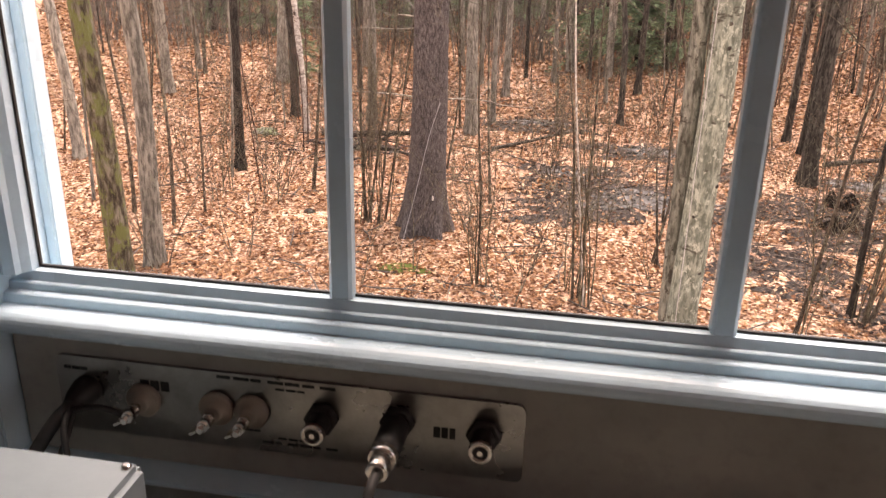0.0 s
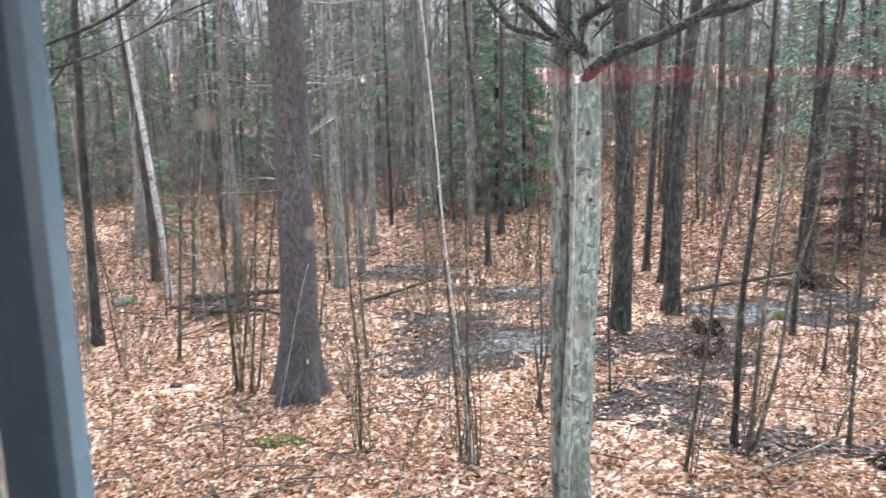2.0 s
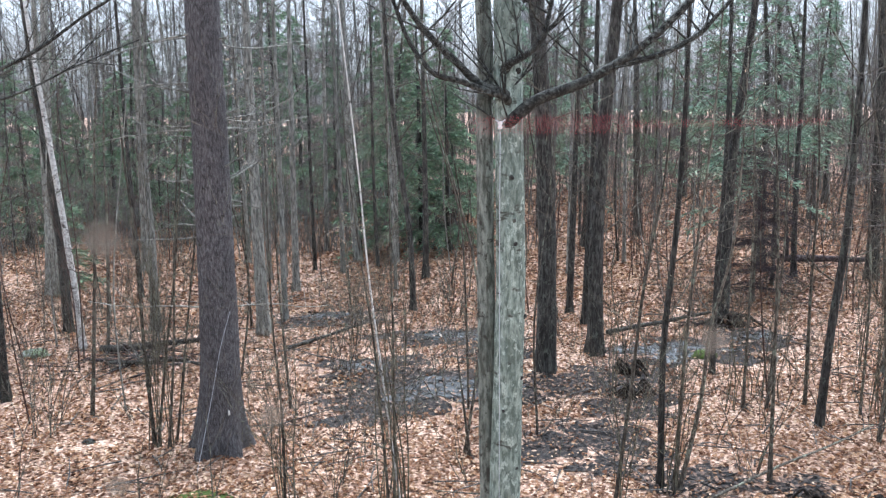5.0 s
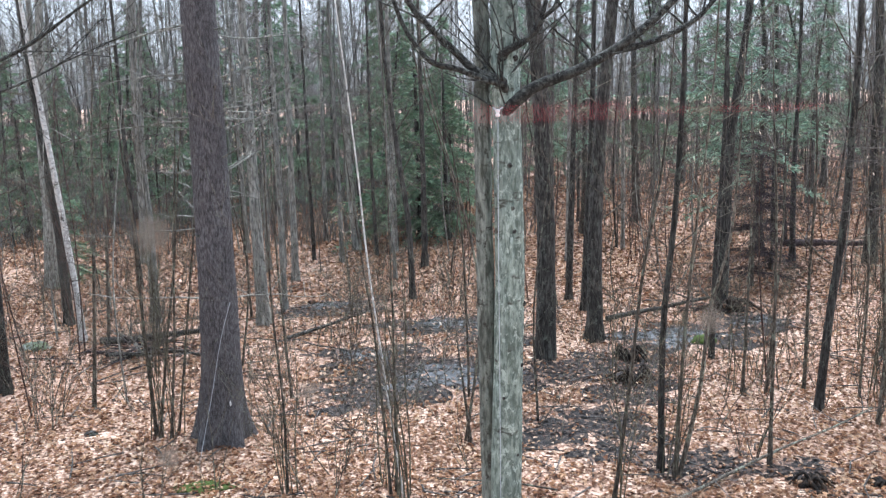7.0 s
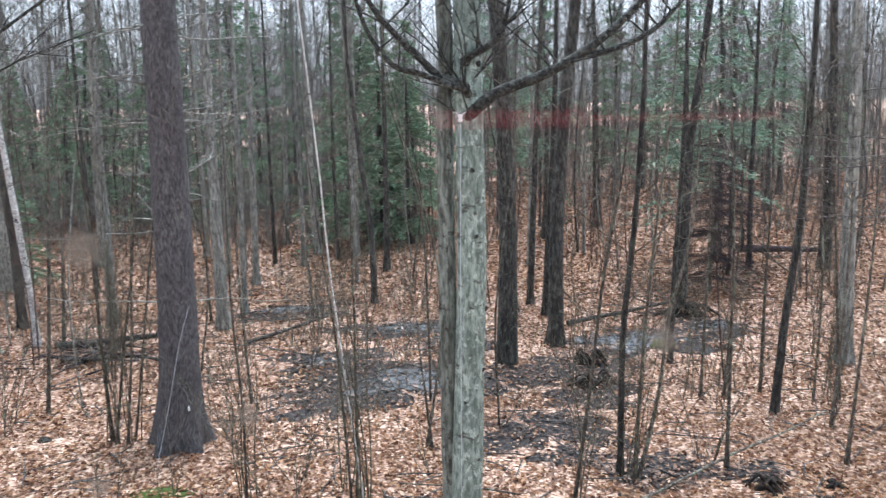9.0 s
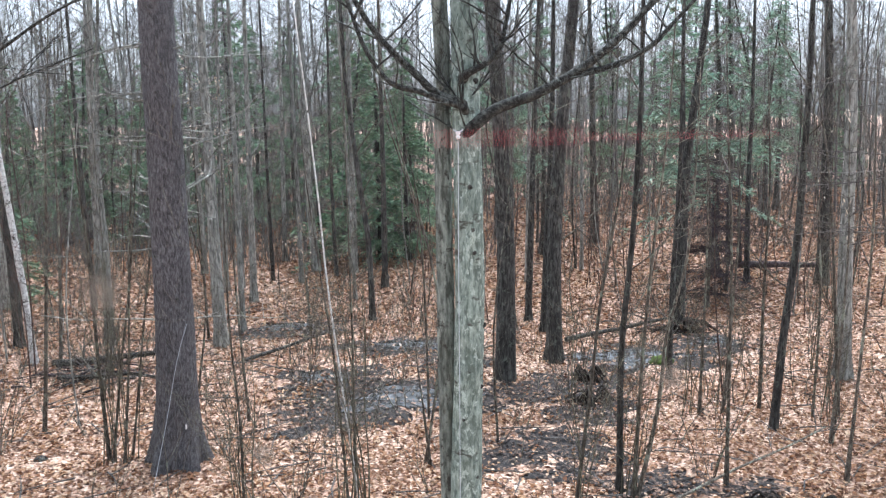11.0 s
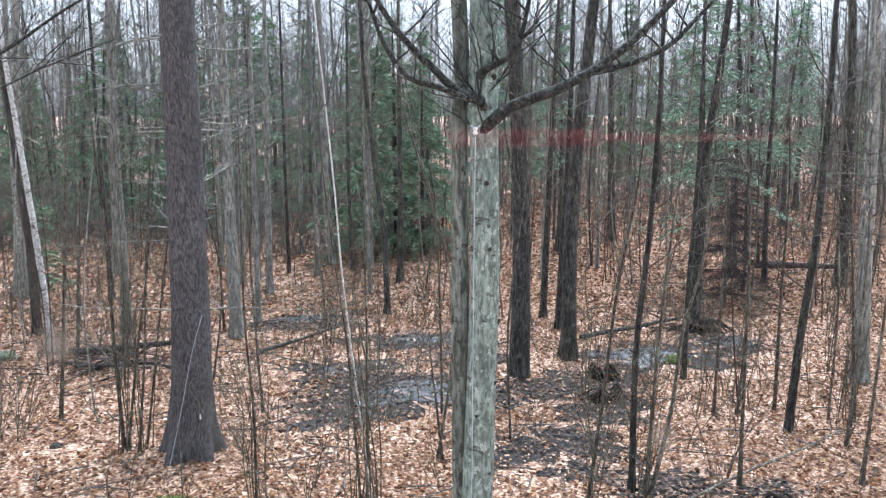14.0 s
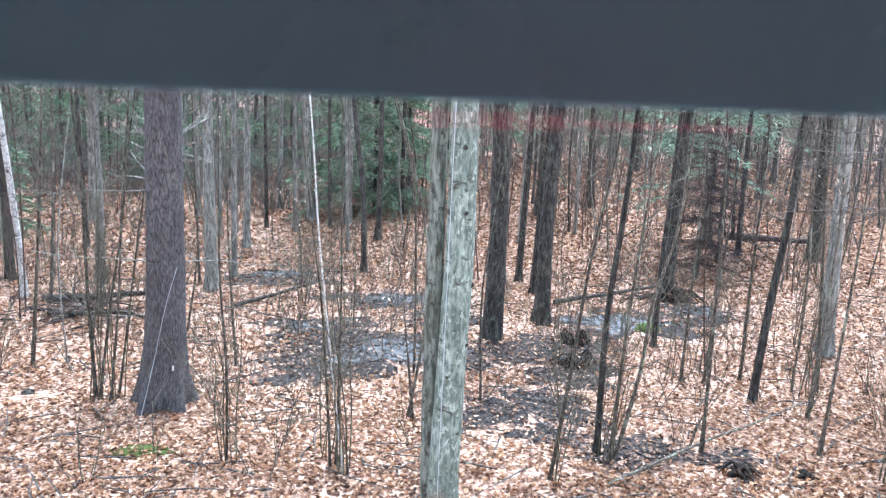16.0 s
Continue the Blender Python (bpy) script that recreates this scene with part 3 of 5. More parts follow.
dark_tree(-8.62, 24.00, 0.193, (-0.07, 2.22), (-0.19, 3.81))
sapling(-7.68, 22.31, 0.098, (-0.13, 1.72), (-0.21, 3.38))
sapling(-14.23, 29.84, 0.179, (0.01, 2.06), (0.04, 3.26))
grey_tree(-11.13, 29.77, 0.345, (0.03, 1.73), (0.04, 3.31))


# leafless trees with dense fine crowns, deeper in the wood
for x, y, d, lean in ((-3.9, 30.6, 0.2, 0.1), (-5.2, 34.4, 0.24, -0.2), (-2.2, 36.8, 0.22, 0.15), (-8.9, 33.0, 0.2, 0.2), (0.6, 28.4, 0.12, -0.3), (6.9, 30.2, 0.2, 0.1), (9.6, 32.5, 0.16, -0.1)):
    bare_tree("deciduous_tree", x, y, d, [(lean * 0.4, 4.0), (lean, 9.0)], BARK_GREY, "bare tree with pale bark and a dense crown of fine twigs", "tree", 17, 46, 4.0, 3.4)


# long limbs of the mossy tree
rng = random.Random(61)
for pts, r in (([(-6.35, 6.0), (-5.1, 6.3), (-3.9, 6.75), (-2.95, 7.3), (-2.0, 7.8)], 0.032), ([(-6.3, 6.0), (-5.0, 6.05), (-3.9, 6.36), (-3.3, 6.65), (-2.5, 6.95)], 0.02), ([(-6.3, 5.2), (-5.3, 5.5), (-4.6, 6.0), (-4.3, 6.6)], 0.022)):
    ax = spline([(px - mossy.location.x, rng.uniform(-0.2, 0.2), pz) for px, pz in pts], 5)
    g = Geo().tube(ax, [r * (1 - 0.7 * i / len(ax)) for i in range(len(ax))], 8, False)
    twigs = Geo()
    for i in range(14):
        branch(twigs, rng, rng.choice(ax[5:]), (rng.uniform(-0.3, 1), rng.uniform(-0.6, 0.6), rng.uniform(-0.3, 1)), rng.uniform(0.4, 1.3), 0.008, 1, 4)
    limb = part_mesh("limb", g.mesh("limb", BARK_LIMB), mossy, "long dark bare limb")
    part_mesh("twigs", twigs.mesh("twigs", BARK_LIMB), limb)["kind"] = "stuff"


def white_pine(x, y, d, bends):
    """The thick pine: furrowed trunk, flared foot and dead whorled side branches."""
    rng = random.Random(41)
    ob = thing("pine_tree", x, y, gz(x, y), "thick pine with furrowed grey-brown bark and dead side branches", "tree", "trees in the wood")
    axis = tree_axis(bends, 19, 8)
    part_mesh("trunk", trunk_geo(axis, d / 2, d * 0.3, 28, rng, 1.5, 0.02).mesh("trunk", BARK_PINE), ob)
    for z, n in ((2.5, 2), (3.9, 4), (4.5, 4), (5.1, 5), (5.7, 6), (6.1, 5), (6.6, 6), (7.3, 6), (8.3, 6), (9.6, 6)):
        for i in range(n):
            g = Geo()
            a = rng.uniform(-0.75, math.pi + 0.75)
            p = min(axis, key=lambda q: abs(q.z - z)) + Vector((math.cos(a) * d * 0.38, math.sin(a) * d * 0.38, rng.uniform(-0.15, 0.15)))
            branch(g, rng, p, (math.cos(a), math.sin(a), rng.uniform(-0.1, 0.3)), rng.uniform(0.4, 2.6), 0.018, 1, 5, 0.12)
            part_mesh("dead_branch", g.mesh("dead_branch", BARK_GREY), ob, "dead grey branch")
    for z, a in ((3.1, -1.2), (3.75, -2.3), (4.35, -0.9), (4.75, -1.9), (5.35, -1.25), (5.9, -2.2), (6.35, -0.8), (6.6, -1.7), (7.1, -1.3), (2.2, -1.8)):
        p = min(axis, key=lambda q: abs(q.z - z))
        way = Vector((math.cos(a), math.sin(a), 0.15))
        r0 = d / 2 * (1 - 0.7 * z / 19)
        g = Geo().tube([p + way * (r0 - 0.03), p + way * (r0 + 0.012), p + way * (r0 + rng.uniform(0.04, 0.09))], [0.05, 0.034, 0.014], 8, True, 0.15, rng)
        part_mesh("branch_stub", g.mesh("branch_stub", BARK_DARK), ob, "dark broken branch stub")
    return ob


white_pine(-2.90, 15.12, 0.69, ((0.08, 2.03), (0.1, 4.02), (0.11, 5.92), (0.1, 7.38)))


def maple(x, y):
    """The near maple: two stems grown together, forking into lichened limbs."""
    rng = random.Random(8)
    base = gz(x, y) + 0.67
    ob = thing("maple_tree", x, y, base, "twin-stemmed maple with pale grey-green lichened bark", "tree", "trees in the wood")
    a1 = spline([(0.035, 0, -0.85), (0.005, 0, 0), (-0.065, 0, 1.0), (0.007, 0, 3.87), (-0.01, 0, 5.93), (-0.02, 0.05, 7.1), (-0.1, 0.2, 13)], 8)
    part_mesh("trunk", trunk_geo(a1, 0.2, 0.13, 28, rng, 1.15, 0.03).mesh("trunk", BARK_MAPLE), ob)
    a2 = spline([(-0.10, 0.16, -0.85), (-0.16, 0.16, 0), (-0.24, 0.17, 1.0), (-0.268, 0.2, 3.85), (-0.272, 0.24, 5.93), (-0.275, 0.26, 7.1), (-0.55, 0.5, 12)], 8)
    part_mesh("trunk", trunk_geo(a2, 0.122, 0.08, 16, rng, 1.15, 0.05).mesh("trunk", BARK_MAPLE_DARK), ob, "darker stem with black knots")
    limbs = [([(1.66, 5.95), (1.73, 6.04), (2.01, 6.23), (2.47, 6.39), (2.88, 6.60), (3.21, 6.82), (3.61, 7.17), (4.3, 7.9)], 0.08, -0.1),
             ([(2.88, 6.60), (3.36, 6.70), (3.83, 6.92), (4.13, 7.21), (4.7, 7.8)], 0.04, -0.12),
             ([(1.62, 6.27), (1.53, 6.31), (1.27, 6.42), (1.02, 6.66), (0.73, 6.94), (0.51, 7.22), (0.1, 7.9)], 0.06, -0.1),
             ([(1.60, 6.24), (1.41, 6.30), (1.07, 6.43), (0.75, 6.53), (0.5, 6.85), (0.35, 7.22), (0.1, 8.0)], 0.042, -0.2),
             ([(1.63, 6.62), (1.78, 6.70), (1.92, 6.80), (2.03, 6.98), (2.09, 7.18), (2.2, 7.8)], 0.047, -0.17)]
    for pts, r, dy in limbs:
        root = [(pts[0][0] - x - 0.04 * (pts[1][0] - pts[0][0]) / abs(pts[1][0] - pts[0][0]), 0.0, pts[0][1] - base - 0.12)] if abs(pts[0][0] - x) < 0.2 else []
        ax = spline(root + [(px - x, dy - 0.05 * (i > 0), pz - base) for i, (px, pz) in enumerate(pts)], 5)
        collar = 0.4 if root else 0.0
        g = Geo().tube(ax, [r * 1.08 * (1 - 0.6 * i / len(ax) + collar * max(0.0, 1 - i / 7)) for i in range(len(ax))], 12, True, 0.025, rng)
        twigs = Geo()
        for i in range(11):
            j = rng.randint(4, len(ax) - 1)
            branch(twigs, rng, ax[j], (rng.uniform(-1, 1), rng.uniform(-0.6, 0.6), rng.uniform(0.1, 1)), rng.uniform(0.5, 1.5), 0.014, 1, 4)
        limb = part_mesh("limb", g.mesh("limb", BARK_LIMB), ob, "dark lichen-flecked limb")
        part_mesh("twigs", twigs.mesh("twigs", BARK_LIMB), limb)["kind"] = "stuff"
    for z, a, r in ((4.32, -1.35, 0.05), (3.62, -0.25, 0.06), (5.2, -1.6, 0.05), (4.8, -1.45, 0.045), (2.72, -0.6, 0.05), (2.4, -2.0, 0.04), (1.75, -0.9, 0.05), (6.6, -1.0, 0.06)):
        p = min(a1, key=lambda q: abs(q.z - z))
        c = p + Vector((math.cos(a), math.sin(a), 0)) * 0.15
        g = Geo().tube([c, c + Vector((math.cos(a), math.sin(a), 0.25)) * 0.035, c + Vector((math.cos(a), math.sin(a), 0.4)) * 0.055], [r * 0.75, r * 0.5, r * 0.2], 9, True, 0.3, rng)
        part_mesh("knot", g.mesh("knot", BARK_DARK), ob, "dark branch knot")
    return ob


maple(1.67, 10.12)

# ---- the wood behind ----


def far_positions(count, seed, y0, y1, spread, gap):
    rng, out = random.Random(seed), []
    tries = 0
    while len(out) < count and tries < 20000:
        tries += 1
        y = y0 + (y1 - y0) * rng.random() ** 0.8
        x = 0.1 * y + rng.uniform(-1, 1) * (y * spread + 3)
        if all((x - a) ** 2 + (y - b) ** 2 > gap * gap for a, b in out) and wetness(x, y) < 0.3:
            out.append((x, y))
    return out


def scatter(models, places, seed, low=0.8, high=1.25):
    rng = random.Random(seed)
    for i, (x, y) in enumerate(places):
        s = rng.uniform(low, high)
        src = models[i % len(models)]
        if i < len(models):
            src.matrix_basis = pose(x, y, gz(x, y), 0, 0, rng.uniform(0, 360))
        else:
            ob = copy_thing(src, pose(x, y, gz(x, y), rng.uniform(-2, 2), rng.uniform(-2, 2), rng.uniform(0, 360)))
            ob.scale = (s, s, s)


rng = random.Random(77)
far_models = []
for i in range(10):
    d = rng.uniform(0.09, 0.24)
    b = [(rng.uniform(-0.3, 0.3), 3), (rng.uniform(-0.6, 0.6), 6), (rng.uniform(-0.8, 0.8), 10)]
    far_models.append((dark_tree if i % 2 else grey_tree)(0, 60 + i, d, *b, depth=1))
scatter(far_models, far_positions(150, 3, 30, 92, 0.72, 1.4), 4)
pole_models = []
for i in range(10):
    b = [(rng.uniform(-0.35, 0.35), 3), (rng.uniform(-0.7, 0.7), 6.5)]
    pole_models.append((pale_pole if i % 3 == 0 else sapling)(0, 26, rng.uniform(0.035, 0.075), *b))
scatter(pole_models, far_positions(120, 9, 14, 46, 0.72, 0.9), 5, 0.5, 1.2)
rng = random.Random(314)
for i in range(26):
    x, y = rng.uniform(2.6, 15.5), rng.uniform(23.5, 40)
    k = rng.uniform(0.5, 1.15)
    copy_thing(pole_models[i % 10], pose(x, y, gz(x, y), rng.uniform(-4, 4), rng.uniform(-4, 4), rng.uniform(0, 360))).scale = (k, k, k)


# red-stemmed young growth that crowds round the puddles
rng = random.Random(88)
red_models = []
for i in range(6):
    h = rng.uniform(3.2, 5.5)
    red_models.append(bare_tree("sapling", 0, 24 + i, rng.uniform(0.03, 0.055), [(rng.uniform(-0.3, 0.3), h * 0.5), (rng.uniform(-0.6, 0.6), h)], BARK_RED, "thin reddish-brown sapling with fine bare twigs", "sapling", h + 1.0, 18, 0.5, 1.3, 6, 1.15, "saplings in the wood", 1))
spots = []
while len(spots) < 72:
    x, y = rng.uniform(-9, 17), rng.uniform(15.5, 38)
    if rng.random() < (1.0 if x > 4 else 0.45) and wetness(x, y) < 0.6 and abs(x / y) < 0.62:
        spots.append((x, y))
scatter(red_models, spots, 12, 0.55, 1.2)


def conifer(height, spread, seed, low=0.06, needles=None):
    """An evergreen with drooping whorled boughs of short needles."""
    rng = random.Random(seed)
    ob = thing("conifer_tree", 0, 0, 0, "dark green conifer with drooping needled boughs", "tree", "conifers in the wood")
    axis = tree_axis([(rng.uniform(-0.1, 0.1), height * 0.5)], height)
    part_mesh("trunk", trunk_geo(axis, height * 0.011 + 0.03, 0.02, 8, rng).mesh("trunk", BARK_DARK), ob)
    wood, green = Geo(), Geo()
    z = height * low
    while z < height * 0.98:
        for i in range(rng.randint(3, 5)):
            a = rng.uniform(0, 2 * math.pi)
            ln = spread * (1.08 - z / height) * rng.uniform(0.6, 1.1)
            p = min(axis, key=lambda q: abs(q.z - z)) + Vector((0, 0, rng.uniform(-0.25, 0.25)))
            sag = rng.uniform(0.25, 0.55)
            pts = [p + Vector((math.cos(a) * ln * t, math.sin(a) * ln * t, 0.10 * ln * t - sag * ln * t * t)) for t in (0, 0.25, 0.5, 0.75, 1)]
            wood.tube(pts, [0.018, 0.014, 0.011, 0.008, 0.005], 3, False)
            if z < height * (low + 0.06) and low > 0.1 and rng.random() < 0.5:
                continue
            for s in range(int((14 + ln * 34) * (0.7 if needles else 1.0))):
                t = rng.uniform(0.12, 1.0)
                c = pts[0].lerp(pts[-1], t) + Vector((rng.uniform(-0.06, 0.06), rng.uniform(-0.06, 0.06), 0.30 * ln * t * (1 - t) + rng.uniform(-0.05, 0.05)))
                side = rng.choice((-1, 1)) * rng.uniform(0.3, 1.3)
                d = Vector((math.cos(a + side), math.sin(a + side), rng.uniform(-0.7, 0.3)))
                w = Vector((rng.uniform(-1, 1), rng.uniform(-1, 1), rng.uniform(-1, 1))).cross(d).normalized() * rng.uniform(0.014, 0.034)
                q = c + d * rng.uniform(0.16, 0.42) * (1.1 - 0.4 * t)
                k = len(green.v)
                green.v += [c - w * 0.4, c + (q - c) * 0.45 - w, q, c + (q - c) * 0.45 + w]
                green.f.append((k, k + 1, k + 2, k + 3))
        z += rng.uniform(0.22, 0.4)
    part_mesh("boughs", wood.mesh("boughs", TWIG), ob)["kind"] = "stuff"
    part_mesh("crown", green.mesh("crown", needles or NEEDLES, False), ob, "pale bluish green needles" if needles else "dark green needles")["kind"] = "stuff"
    return ob


conifers = [conifer(10.5, 2.6, 1), conifer(8, 2.4, 2), conifer(12, 2.9, 3), conifer(4, 1.3, 4)]
high_pines = [conifer(11, 2.9, 11, 0.27, NEEDLES_PALE), conifer(13, 3.3, 12, 0.26, NEEDLES_PALE)]
HIGH_AT = [(11.6, 27.6), (14.0, 30.2), (9.0, 36.4), (7.6, 47.0), (22.6, 43.0), (11.4, 55.0), (20.0, 55.0), (27.0, 50.0)]
for i, (x, y) in enumerate(HIGH_AT):
    m = pose(x, y, gz(x, y), 0, 0, i * 61)
    if i < 2:
        high_pines[i].matrix_basis = m
    else:
        k = 0.85 + 0.07 * (i % 5)
        copy_thing(high_pines[i % 2], m).scale = (k, k, k)
CONIFER_AT = [(1.9, 36.2), (3.4, 38.5), (0.5, 41.2), (-8.6, 41.8), (-13.2, 44.2), (-5.2, 46.0), (-10.76, 30.55), (-16.1, 48.3), (-19.3, 41.8), (-2.4, 51.5), (4.0, 48.3), (-14.4, 56.3), (-6.4, 57.9), (0.7, 35.0), (3.0, 36.0), (-16.2, 41.0), (2.2, 43.6), (-20.8, 46.8), (-9.6, 50.4), (12.2, 60.0), (20.4, 62.0), (0.2, 60.4), (38.0, 60.0)]
rng = random.Random(19)
CONIFER_AT += [(y * (-0.62 + 1.3 * (i + rng.random()) / 22), y) for i, y in enumerate(rng.uniform(54, 82) for _ in range(22))]
CONIFER_AT += [(-12.8, 46.5), (-17.5, 49.0), (-8.4, 47.5), (-4.4, 50.5)]
for i, (x, y) in enumerate(CONIFER_AT):
    src = conifers[3] if (x, y) == (-10.76, 30.55) else conifers[i % 3]
    m = pose(x, y, gz(x, y), 0, 0, i * 77)
    if i < 3:
        conifers[i].matrix_basis = m
    elif src is conifers[3]:
        conifers[3].matrix_basis = m
    else:
        s = 0.8 + 0.06 * (i % 7)
        copy_thing(src, m).scale = (s, s, s)



def dead_conifer(x, y, height, spread, seed):
    """A bare dead evergreen: a dark stem with layers of fine drooping twigs."""
    rng = random.Random(seed)
    ob = thing("dead_conifer", x, y, gz(x, y), "dead conifer with layers of bare dark reddish twigs", "tree")
    axis = tree_axis([(rng.uniform(-0.1, 0.1), height * 0.5)], height)
    part_mesh("trunk", trunk_geo(axis, 0.06, 0.015, 9, rng, 1.3).mesh("trunk", BARK_SAPLING), ob)
    g = Geo()
    z = 0.5
    while z < height * 0.97:
        for i in range(rng.randint(6, 9)):
            a = rng.uniform(0, 2 * math.pi)
            ln = spread * (1.1 - 0.85 * z / height) * rng.uniform(0.5, 1.1)
            p = min(axis, key=lambda q: abs(q.z - z)) + Vector((0, 0, rng.uniform(-0.1, 0.1)))
            pts = [p + Vector((math.cos(a) * ln * t, math.sin(a) * ln * t, 0.06 * ln * t - 0.3 * ln * t * t)) for t in (0, 0.33, 0.66, 1)]
            g.tube(pts, [0.011, 0.008, 0.006, 0.003], 3, False)
            for s in range(int(8 + ln * 13)):
                k = rng.randint(0, 2)
                c = pts[k].lerp(pts[k + 1], rng.random())
                b = a + rng.choice((-1, 1)) * rng.uniform(0.4, 1.1)
                g.tube([c, c + Vector((math.cos(b), math.sin(b), rng.uniform(-0.5, 0.1))) * rng.uniform(0.15, 0.5)], [0.005, 0.0025], 3, False)
        z += rng.uniform(0.16, 0.3)
    part_mesh("boughs", g.mesh("boughs", DEAD_TWIG), ob, "bare drooping twigs")
    return ob


dead_conifer(11.65, 25.4, 5.0, 2.3, 5)
dead_conifer(13.3, 27.6, 4.4, 2.0, 6)

# the farthest trunks, too many to count
rng = random.Random(5)
g = Geo()
for i in range(950):
    y = rng.uniform(46, 150)
    x = 0.12 * y + rng.uniform(-1, 1) * (y * 0.76)
    h, r = rng.uniform(11, 23), rng.uniform(0.03, 0.1)
    z = gz(x, min(y, 120))
    pts = [Vector((x, y, z - 0.2))]
    lean = rng.uniform(-0.05, 0.05)
    for j in range(1, 5):
        pts.append(Vector((x + lean * h * j / 4 + rng.uniform(-0.25, 0.25), y, z + h * j / 4)))
    g.tube(pts, [r, r * 0.8, r * 0.6, r * 0.4, r * 0.1], 4, False)
    for j in range(15):
        t = rng.uniform(0.9, 3.9)
        p = pts[int(t)].lerp(pts[int(t) + 1], t % 1)
        a, ln = rng.uniform(0, 6.28), rng.uniform(0.8, 2.8)
        q = p + Vector((math.cos(a) * ln, math.sin(a) * ln, ln * rng.uniform(0.1, 1.1)))
        g.tube([p, q], [0.018, 0.007], 3, False)
        for s in range(2):
            m = p.lerp(q, rng.uniform(0.3, 0.9))
            g.tube([m, m + Vector((rng.uniform(-1, 1), rng.uniform(-1, 1), rng.uniform(-0.1, 1))) * ln * 0.45], [0.009, 0.004], 3, False)
    for j in range(12):
        t = rng.uniform(1.7, 3.95)
        p = pts[int(t)].lerp(pts[int(t) + 1], t % 1)
        a, ln = rng.uniform(0, 6.28), rng.uniform(0.8, 2.6)
        q = p + Vector((math.cos(a) * ln, math.sin(a) * ln, ln * rng.uniform(0.3, 1.5)))
        g.tube([p, q], [0.026, 0.012], 3, False)
        for s in range(1):
            m = p.lerp(q, rng.uniform(0.3, 0.95))
            g.tube([m, m + Vector((rng.uniform(-1, 1), rng.uniform(-1, 1), rng.uniform(0, 1.1))) * ln * 0.5], [0.014, 0.007], 3, False)
for i in range(3200):
    y = 36 + 80 * rng.random() ** 1.4
    x = 0.12 * y + rng.uniform(-1, 1) * (y * 0.76)
    z = gz(x, min(y, 120))
    if y < 58 and rng.random() < (0.85 if 0.09 < x / y < 0.7 else 0.3):
        continue
    for j in range(5):
        h = rng.uniform(0.8, 3.6)
        p = Vector((x + rng.uniform(-0.8, 0.8), y + rng.uniform(-0.5, 0.5), z - 0.05))
        q = p + Vector((rng.uniform(-0.4, 0.4) * h, rng.uniform(-0.3, 0.3) * h, h))
        g.tube([p, q], [0.02, 0.008], 3, False)
        for s in range(2):
            m = p.lerp(q, rng.uniform(0.25, 0.9))
            g.tube([m, m + Vector((rng.uniform(-1, 1), rng.uniform(-1, 1), rng.uniform(-0.2, 0.7))) * h * 0.35], [0.011, 0.006], 3, False)
for i in range(700):
    y = rng.uniform(95, 150)
    x = 0.12 * y + rng.uniform(-1, 1) * (y * 0.76)
    h, z = rng.uniform(2, 7), gz(x, min(y, 120))
    for j in range(3):
        p = Vector((x + rng.uniform(-1.5, 1.5), y, z - 0.1))
        g.tube([p, p + Vector((rng.uniform(-0.2, 0.2) * h, 0, h))], [0.09, 0.03], 3, False)
tagged(new("far_woods", g.mesh("far_woods", TWIG)), "dense bare trunks of the distant wood", "woods", kind="stuff")

# ---- the window ----
Z1 = 6.214
XL, XR = -0.281, 0.621
win = tagged(new("window_1"), "white vinyl sash window raised onto a feed-through board", "window", kind="structure")
rail = [(0.016, 5.635), (-0.0015, 5.635), (-0.0045, 5.6265), (-0.0075, 5.6262), (-0.0085, 5.6252), (-0.009, 5.619), (-0.0165, 5.6186), (-0.0178, 5.6175), (-0.0182, 5.6090), (-0.0245, 5.6086)]
for i in range(13):
    rail.append((-0.0345 - 0.0125 * math.sin(radians(17.5 * i - 28)), 5.5995 + 0.0112 * math.cos(radians(17.5 * i - 28))))
rail += [(-0.030, 5.588), (0.016, 5.588)]
part("bottom_rail", extrude_x(rail, XL - 0.022, XR + 0.022), VINYL, win)
part("meeting_rail", extrude_x([(0.016, Z1), (0.0, Z1), (-0.0008, Z1 + 0.0008), (-0.0012, Z1 + 0.032), (-0.002, Z1 + 0.036), (0.016, Z1 + 0.036)], XL - 0.022, XR + 0.022), VINYL, win)
for s, x in ((1, XL), (-1, XR)):
    prof = [(x, 0.016), (x, -0.003), (x - s * 0.006, -0.010), (x - s * 0.008, -0.016), (x - s * 0.019, -0.018), (x - s * 0.022, -0.016), (x - s * 0.022, 0.016)]
    part("stile", extrude_z(prof, 5.6352, Z1 - 0.0005), VINYL, win)
for x in (0.0, 0.32):
    prof = [(x - 0.001, 0.009), (x, 0.002), (x + 0.003, -0.001), (x + 0.0175, -0.001), (x + 0.0205, 0.002), (x + 0.0215, 0.009)]
    part("grille_bar", extrude_z(prof, 5.6352, Z1 - 0.0005), VINYL, win)
for x in (0.0, 0.32):
    prof = [(x, 0.0125), (x + 0.001, 0.0155), (x + 0.003, 0.017), (x + 0.017, 0.017), (x + 0.019, 0.0155), (x + 0.0205, 0.0125)]
    part("outer_grille_bar", extrude_z(prof, 5.6352, Z1 - 0.0005), VINYL, win)
for a, b in ((XL, -0.001), (0.0215, 0.319), (0.3415, XR)):
    bm = bmesh.new()
    bm.faces.new([bm.verts.new(p) for p in ((a, 0.011, 5.6353), (b, 0.011, 5.6353), (b, 0.011, Z1 - 0.001), (a, 0.011, Z1 - 0.001))])
    part("pane", bm, GLASS, win).visible_shadow = False
